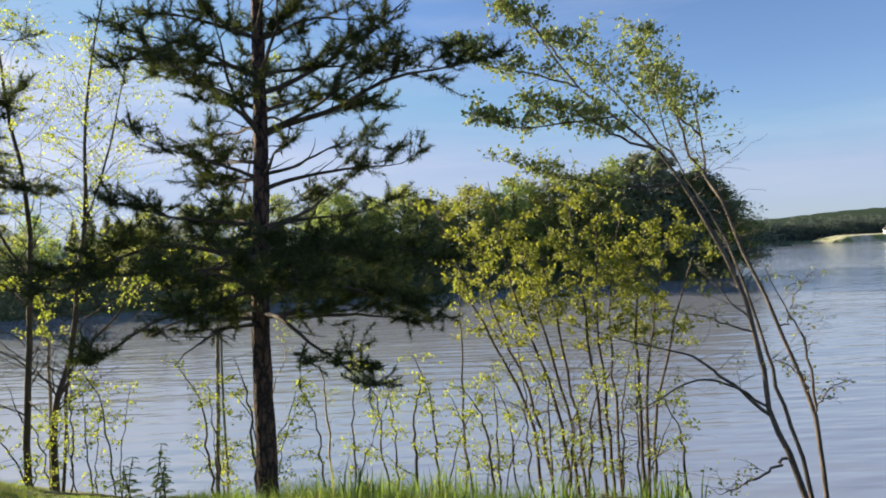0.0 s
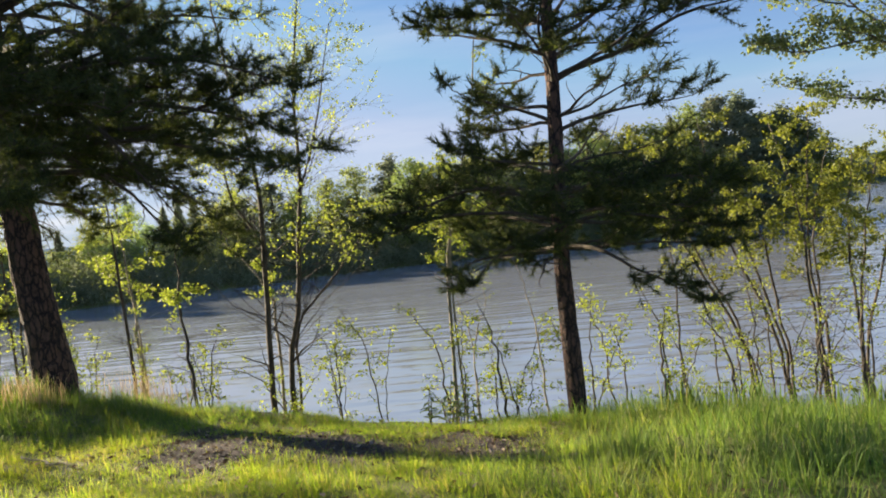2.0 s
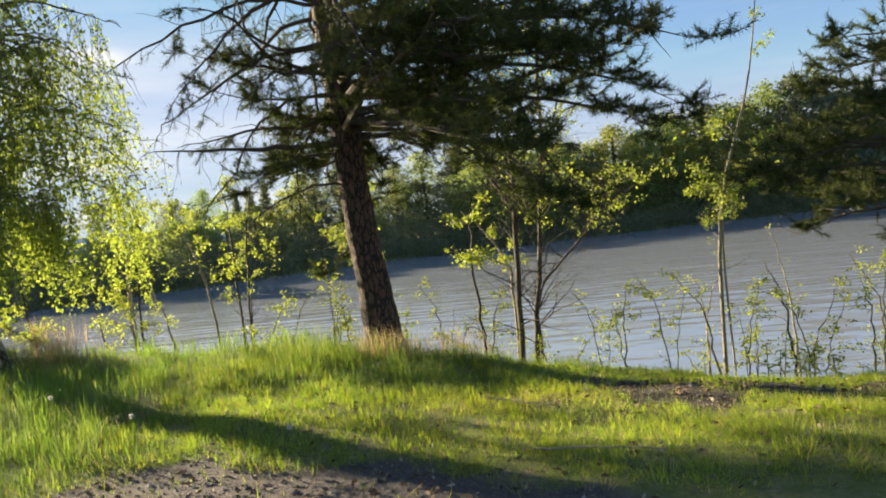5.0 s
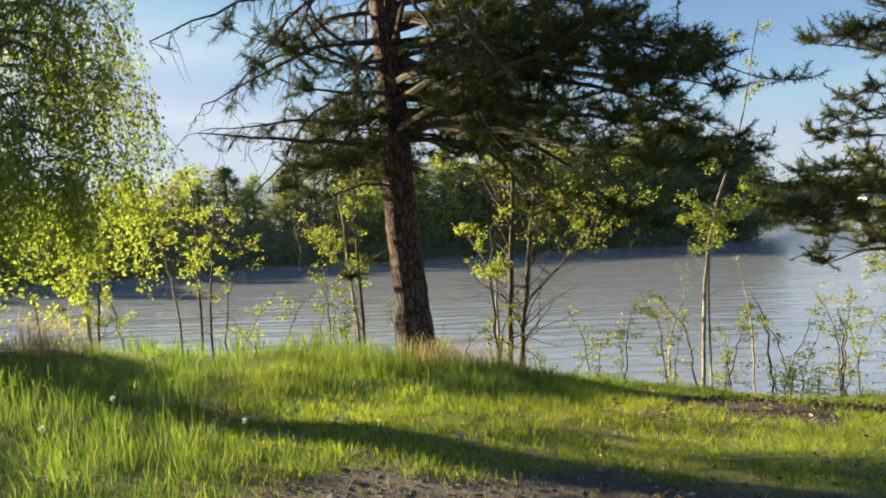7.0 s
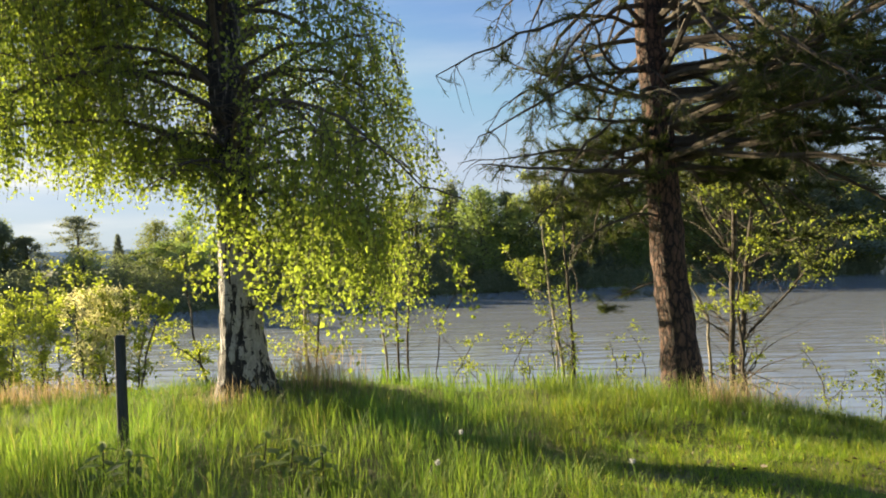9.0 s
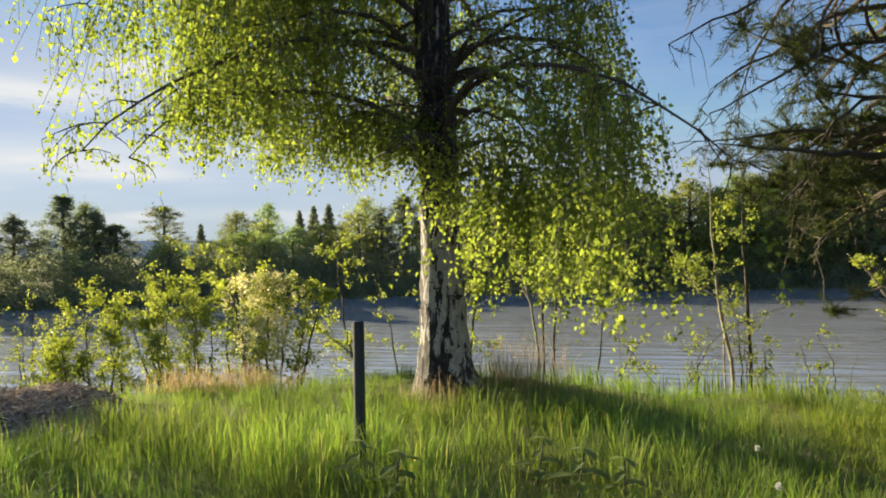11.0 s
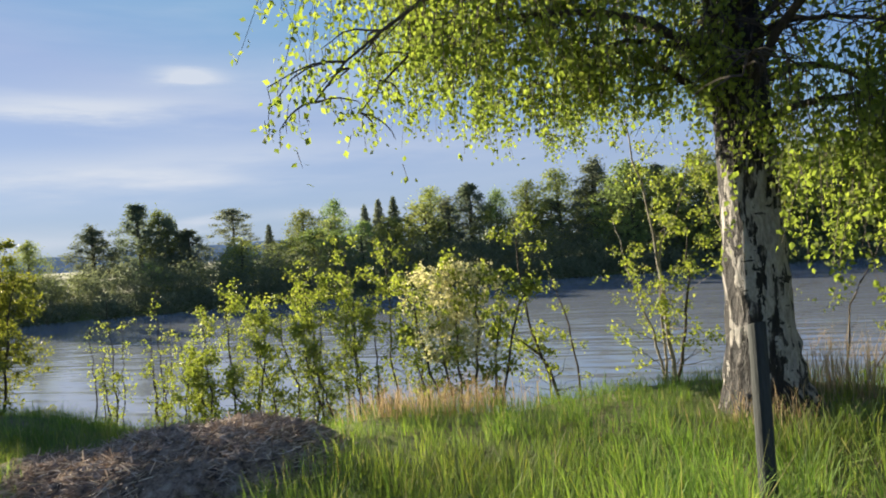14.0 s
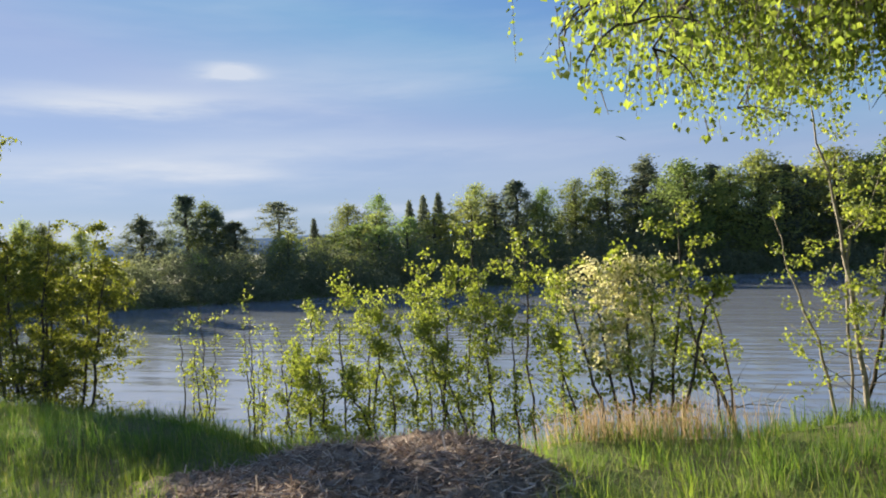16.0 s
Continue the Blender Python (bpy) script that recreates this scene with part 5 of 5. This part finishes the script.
def grass():
    rng = np.random.default_rng(12)
    n = 350000
    # two blades of three stand in tufts and lean outwards
    tufts = 8000
    tx, ty, tt = rng.uniform(-26.5, 5.5, tufts), 2.2 + 8.6 * rng.random(tufts) ** 1.15, rng.uniform(0.7, 1.35, tufts)
    own = rng.integers(0, tufts, n)
    off = rng.normal(size=(n, 2)) * 0.055
    loose = rng.random(n) < 0.35
    px = np.where(loose, rng.uniform(-26.5, 5.5, n), tx[own] + off[:, 0])
    py = np.where(loose, 2.2 + 8.6 * rng.random(n) ** 1.15, ty[own] + off[:, 1])
    turn = np.where(loose, rng.uniform(0, 6.283, n), np.arctan2(off[:, 1], off[:, 0]))
    b = bare(px, py)
    patch = 0.5 + 0.5 * np.sin(1.3 * px + 0.9 * np.sin(1.7 * py)) * np.sin(1.9 * py + 0.6 * px)
    tall = np.interp(px, [-27, -18, -15, -12, -9.6, -8.6, -5, -3.4, -2.4, -1.5, 0.4, 1.2, 6], [0.36, 0.30, 0.30, 0.30, 0.26, 0.10, 0.06, 0.06, 0.14, 0.26, 0.25, 0.12, 0.1])
    crest = np.interp(px, [-27, -18, -10, -8, -5, -3, -1.6, 0.2, 1, 6], [0.3, 0.2, 0.2, 0.26, 0.08, 0.1, 0.24, 0.26, 0.12, 0.1])
    u = np.clip((py - 4.8) / 1.2, 0, 1)
    tall = tall + (crest - tall) * u
    tall *= 1 - 0.75 * np.exp(-(((px + 16.8) / 1.3) ** 4 + ((py - 4.3) / 0.55) ** 4))
    tall += 0.14 * np.exp(-(((px + 12.8) / 1.8) ** 2 + ((py - 4.35) / 0.5) ** 2)) + 0.14 * np.exp(-(((px + 11.9) / 0.9) ** 2 + ((py - 5.4) / 0.45) ** 2))
    tall *= np.where(py > bank_line(px) + 1.2, 0.7, 1.0) * (0.75 + 0.45 * patch)
    tall *= np.clip((py - 1.9) / 1.6, 0.25, 1)
    keep = rng.random(n) > np.clip(b * 1.3, 0, 0.97)
    keep &= rng.random(n) > np.clip((py - bank_line(px) - 0.5) / 3.5, 0, 0.93)
    keep &= rng.random(n) > np.interp(px, [-0.6, 1.0, 6], [0, 0.45, 0.6])
    keep &= np.hypot((px + 16.85) / 1.1, (py - 5.35) / 0.75) > rng.uniform(0.8, 1.1, n)
    tall = tall * np.where(loose | (tall < 0.11), 0.85, tt[own])
    px, py, tall, turn = px[keep], py[keep], tall[keep], turn[keep]
    tall = tall * rng.uniform(0.35, 1.15, len(px))
    lawn = (tall < 0.085) & (px > -9.4) & (py < 6.4) | (rng.random(len(px)) < 0.06)
    for name, some, mat, label in (("grass", ~lawn, GRASS, "tall fresh green grass on the river bank"), ("lawn_grass", lawn, DRY_GRASS, "short trodden grass with dry straw-coloured blades")):
        g = blades(px[some], py[some], tall[some], 0.0036 + 0.0033 * tall[some], rng, 0.95, turn[some], mat is DRY_GRASS)
        tagged(new(name, mesh_from(name, g[0], g[1], mat)), label, "grass", kind="stuff")


grass()


def lawn_detail():
    """The trodden lawn: short clumped blades, and brown leaf litter and bits of twig lying in it."""
    rng = np.random.default_rng(15)
    n, tufts = 90000, 3200
    tx, ty = rng.uniform(-9.4, -1.6, tufts), rng.uniform(2.7, 6.9, tufts)
    own = rng.integers(0, tufts, n)
    off = rng.normal(size=(n, 2)) * 0.05
    px, py = tx[own] + off[:, 0], ty[own] + off[:, 1]
    keep = rng.random(n) > np.clip(bare(px, py) * 1.25, 0, 0.95)
    keep &= py < bank_line(px) + 0.2
    px, py, own = px[keep], py[keep], own[keep]
    g = blades(px, py, rng.uniform(0.03, 0.12, tufts)[own] * rng.uniform(0.5, 1.2, len(px)), 0.0045, rng, 1.1, np.arctan2(off[keep, 1], off[keep, 0]), True)
    tagged(new("lawn_tufts", mesh_from("lawn_tufts", g[0], g[1], DRY_GRASS)), "short uneven tufts of trodden grass", "grass", kind="stuff")
    n = 9000
    px, py = rng.uniform(-9.0, 4.5, n), rng.uniform(2.6, 7.6, n)
    keep = rng.random(n) < np.interp(px, [-1, 1], [0.25, 0.7]) + 0.75 * np.clip(bare(px, py) + soil(px, py), 0, 1)
    px, py = px[keep], py[keep]
    at = np.stack([px, py, height(px, py) + rng.uniform(0.004, 0.03, len(px))], -1)
    flat = np.stack([rng.normal(size=len(px)), rng.normal(size=len(px)), rng.normal(size=len(px)) * 0.1], -1) * 2.5
    leaf = leaf_blades(at, 0.05, 0.022, rng, 0.0, flat)
    litter = leafy("leaf_litter", [(0.0, (0.06, 0.04, 0.028)), (0.6, (0.16, 0.11, 0.075)), (1.0, (0.42, 0.34, 0.25))], (1, 0.9, 0.7), 0.1, 0.8)
    tagged(new("leaf_litter", mesh_from("leaf_litter", leaf[0], leaf[1], litter)), "brown fallen leaves and wood bits on the trodden bank", "litter", kind="stuff")


lawn_detail()


def reed_clumps():
    """Broad-bladed iris leaves near the edge of the bank."""
    for k, (x, y) in enumerate([(-9.9, 7.6), (-9.3, 7.7), (-8.9, 7.5), (-10.6, 7.7), (-11.2, 7.6), (-0.2, 6.6), (0.8, 6.4), (-0.9, 6.3), (1.6, 6.2)]):
        rng = np.random.default_rng(400 + k)
        n = 60
        px, py = x + rng.normal(size=n) * 0.16, y + rng.normal(size=n) * 0.1
        t = thing("iris_clump", (x, y, float(height(x, y))), "clump of broad upright green iris leaves", "plant", "iris clumps")
        part("leaves", blades(px, py, rng.uniform(0.25, 0.48, n), 0.016, rng, 0.35), GRASS, t, kind="stuff")


reed_clumps()


def gravel():
    rng = np.random.default_rng(14)
    n = 9000
    px, py = rng.uniform(-14.5, -2.0, n), rng.uniform(2.2, 6.2, n)
    k = bare(px, py) > rng.uniform(0.3, 1.0, n)
    px, py = px[k], py[k]
    m = len(px)
    s = rng.uniform(0.004, 0.016, (m, 1, 1)) * (1 + (rng.random((m, 1, 1)) > 0.95))
    o = np.array([[1, 0, 0], [-1, 0, 0], [0, 1, 0], [0, -1, 0], [0, 0, 0.7], [0, 0, -0.7]], float)[None] * s * rng.uniform(0.6, 1.3, (m, 6, 1))
    v = (np.stack([px, py, height(px, py) + 0.004], -1)[:, None] + o).reshape(-1, 3)
    f = np.array([[0, 2, 4], [2, 1, 4], [1, 3, 4], [3, 0, 4], [2, 0, 5], [1, 2, 5], [3, 1, 5], [0, 3, 5]])
    f = (np.arange(m)[:, None, None] * 6 + f[None]).reshape(-1, 3)
    stone = leafy("pebble", [(0.0, (0.06, 0.05, 0.046)), (0.7, (0.15, 0.13, 0.12)), (1.0, (0.45, 0.4, 0.36))], (0, 0, 0), 0.0, 0.85)
    tagged(new("gravel", mesh_from("gravel", v, f, stone)), "grey gravel and wood litter on the track", "gravel", kind="stuff")


gravel()


def fallen_twig(x0, y0, x1, y1, r, seed):
    rng = np.random.default_rng(seed)
    u = np.linspace(0, 1, 10)
    px, py = x0 + (x1 - x0) * u + rng.normal(size=10) * 0.02, y0 + (y1 - y0) * u + rng.normal(size=10) * 0.02
    line = np.stack([px, py, height(px, py) + r * 0.9 + 0.02], -1)
    t = tube(line, [r, r * 0.4], 6)
    tagged(new("fallen_branch", mesh_from("fallen_branch", t[0], t[1], PALE_BARK, True)), "thin dead branch lying in the grass", "branch", "fallen branches")


for k, row in enumerate([(-6.4, 4.9, -5.8, 4.75, 0.01), (-5.9, 3.4, -5.2, 3.2, 0.008), (-1.1, 6.4, 0.4, 6.9, 0.02), (0.2, 6.2, 1.6, 6.7, 0.016), (-4.5, 7.6, -3.5, 7.5, 0.012), (-10.2, 3.6, -9.6, 3.4, 0.009), (-4.3, 7.55, -2.75, 7.2, 0.014), (1.2, 6.5, 2.4, 6.2, 0.014), (1.6, 6.1, 2.6, 6.6, 0.01), (0.9, 6.9, 2.0, 6.7, 0.012)]):
    fallen_twig(*row, 500 + k)


def weed(x, y, tall, leaves, long, seed, label):
    """A broad-leaved plant: a stalk with leaves round it."""
    rng = np.random.default_rng(seed)
    z = float(height(x, y))
    t = thing("leafy_weed", (x, y, z), label, "plant", "leafy weeds")
    line = wander((x, y, z - 0.02), (0.05, 0.0, 1.0), tall, 8, rng, 0.0, 0.05)
    part("stalk", tube(line, [0.008, 0.004], 5), TWIG_BARK, t)
    for k in range(leaves):
        s = 2 + int(7 * (k + 0.5) / leaves)
        w = k * 2.4
        out = np.array([math.cos(w), math.sin(w), 0.45 - 0.05 * s])
        side = unit(np.cross(out, [0, 0, 1.0]))
        l = long * rng.uniform(0.7, 1.15) * (1.15 - 0.06 * s)
        p = line[min(s, 8)]
        rows = []
        for u, width in ((0.0, 0.03), (0.25, 0.3), (0.55, 0.42), (0.8, 0.27), (1.0, 0.01)):
            m = p + out * l * u - np.array([0, 0, 0.35 * l * u * u])
            rows += [m - side * l * width * 0.5 + [0, 0, 0.05 * l], m, m + side * l * width * 0.5 + [0, 0, 0.05 * l]]
        f = [(a * 3 + q, a * 3 + q + 1, a * 3 + q + 4, a * 3 + q + 3) for a in range(4) for q in range(2)]
        part("leaf", (np.array(rows), [np.array(f)]), WEED_LEAF, t, smooth=True)


WEED_LEAF = leafy("weed_leaf", [(0.0, (0.09, 0.13, 0.05)), (1.0, (0.14, 0.19, 0.075))], (1.6, 1.7, 0.8), 0.35)
weed(-3.25, 7.55, 0.62, 14, 0.17, 601, "dark broad-leaved plant standing alone on the bank edge")
for k, (x, y, h) in enumerate([(-3.05, 7.2, 0.42), (-3.4, 7.15, 0.36), (-3.2, 6.95, 0.34), (-2.9, 7.0, 0.3), (-3.45, 7.4, 0.45), (-3.1, 7.45, 0.5)]):
    weed(x, y, h, 14, 0.13, 630 + k, "small dark broad-leaved weed in the grass of the bank")
for k, (x, y) in enumerate([(-11.05, 3.95), (-11.3, 4.05), (-11.55, 4.2), (-12.4, 3.9), (-12.65, 4.05)]):
    weed(x, y, 0.34, 11, 0.2, 610 + k, "low broad-leaved dock plant in the shaded grass")


def dandelion(x, y, tall, seed):
    """A dandelion gone to seed: hollow stalk and a round head of fine white down."""
    rng = np.random.default_rng(seed)
    z = float(height(x, y))
    t = thing("dandelion", (x, y, z), "dandelion with white seed head in the grass", "flower", "dandelions")
    line = wander((x, y, z - 0.02), (rng.normal() * 0.1, rng.normal() * 0.1, 1.0), tall, 6, rng, 0.0, 0.05)
    part("stalk", tube(line, [0.0035, 0.0025], 5), GRASS, t)
    way = unit(rng.normal(size=(110, 3)))
    part("seed_head", leaf_blades(line[-1] + way * 0.004, 0.018, 0.006, rng, 0.0, way * 3.0), DOWN, t, kind="stuff")


DOWN = leafy("seed_down", [(0.0, (0.5, 0.5, 0.47)), (1.0, (0.7, 0.7, 0.67))], (1.0, 1.0, 1.0), 0.4, 0.8)
for k, (x, y) in enumerate([(-10.2, 3.9), (-10.1, 4.6), (-8.95, 4.0), (-7.5, 3.6)]):
    dandelion(x, y, 0.3 if x < -9.3 else 0.2, 660 + k)


def spit():
    """A low sandy point on the distant shore, with a small hut."""
    xs = np.linspace(0, 1, 24)
    v = []
    for u in xs:
        x = 207.0 + 115.0 * u
        top = 3.4 * min(1.0, u * 7) ** 0.6
        v += [(x, 368.0 + 3 * math.sin(5 * u), WATER - 0.3), (x + 1.0, 373.0, WATER + top), (x + 2.0, 392.0, WATER + top + 0.8), (x + 2.0, 400.0, WATER - 0.3)]
    f = [(a * 4 + q, a * 4 + 4 + q, a * 4 + 5 + q, a * 4 + 1 + q) for a in range(23) for q in range(3)]
    m, nt, bs = surface("sand_and_turf", 0.95)
    link(nt, ramp(nt, noise_at(nt, where(nt), 0.12, 4.0, 0.6), [(0.38, (0.16, 0.20, 0.04)), (0.55, (0.45, 0.42, 0.30)), (0.68, (0.6, 0.57, 0.48))]), bs.inputs["Base Color"])
    tagged(new("sand_spit", mesh_from("sand_spit", np.array(v), np.array(f), m)), "low sandy spit with grass on the distant shore", "shore", kind="structure")
    x0, x1, y0, y1, z0, z1, z2 = 250.0, 261.0, 382.0, 390.0, 0.3, 2.9, 5.0
    t = thing("hut", (255.5, 386.0, z0), "small pale hut with grey roof on the distant shore", "house")
    wall = np.array([(x0, y0, z0), (x1, y0, z0), (x1, y1, z0), (x0, y1, z0), (x0, y0, z1), (x1, y0, z1), (x1, y1, z1), (x0, y1, z1)], float)
    part("wall", (wall, [np.array([(0, 1, 5, 4), (1, 2, 6, 5), (2, 3, 7, 6), (3, 0, 4, 7)])]), PALE_PAINT, t)
    e, h = 0.6, 0.25
    roof = np.array([(x0 - e, y0 - e, z1), (x1 + e, y0 - e, z1), (x1 + e, 386, z2), (x0 - e, 386, z2), (x1 + e, y1 + e, z1), (x0 - e, y1 + e, z1),
                     (x0 - e, y0 - e, z1 + h), (x1 + e, y0 - e, z1 + h), (x1 + e, 386, z2 + h), (x0 - e, 386, z2 + h), (x1 + e, y1 + e, z1 + h), (x0 - e, y1 + e, z1 + h)], float)
    part("roof", (roof, [np.array([(0, 3, 2, 1), (3, 5, 4, 2), (6, 7, 8, 9), (9, 8, 10, 11), (0, 1, 7, 6), (4, 5, 11, 10), (1, 2, 8, 7), (2, 4, 10, 8), (3, 0, 6, 9), (5, 3, 9, 11)])]), ROOFING, t)


PALE_PAINT = bark("pale_paint", (0.5, 0.48, 0.42), (0.72, 0.7, 0.64), (1.0, 1.0, 1.0), 2.0, 0.01)
ROOFING = bark("grey_roofing", (0.12, 0.125, 0.13), (0.2, 0.205, 0.21), (1.0, 1.0, 1.0), 2.0, 0.01)
spit()
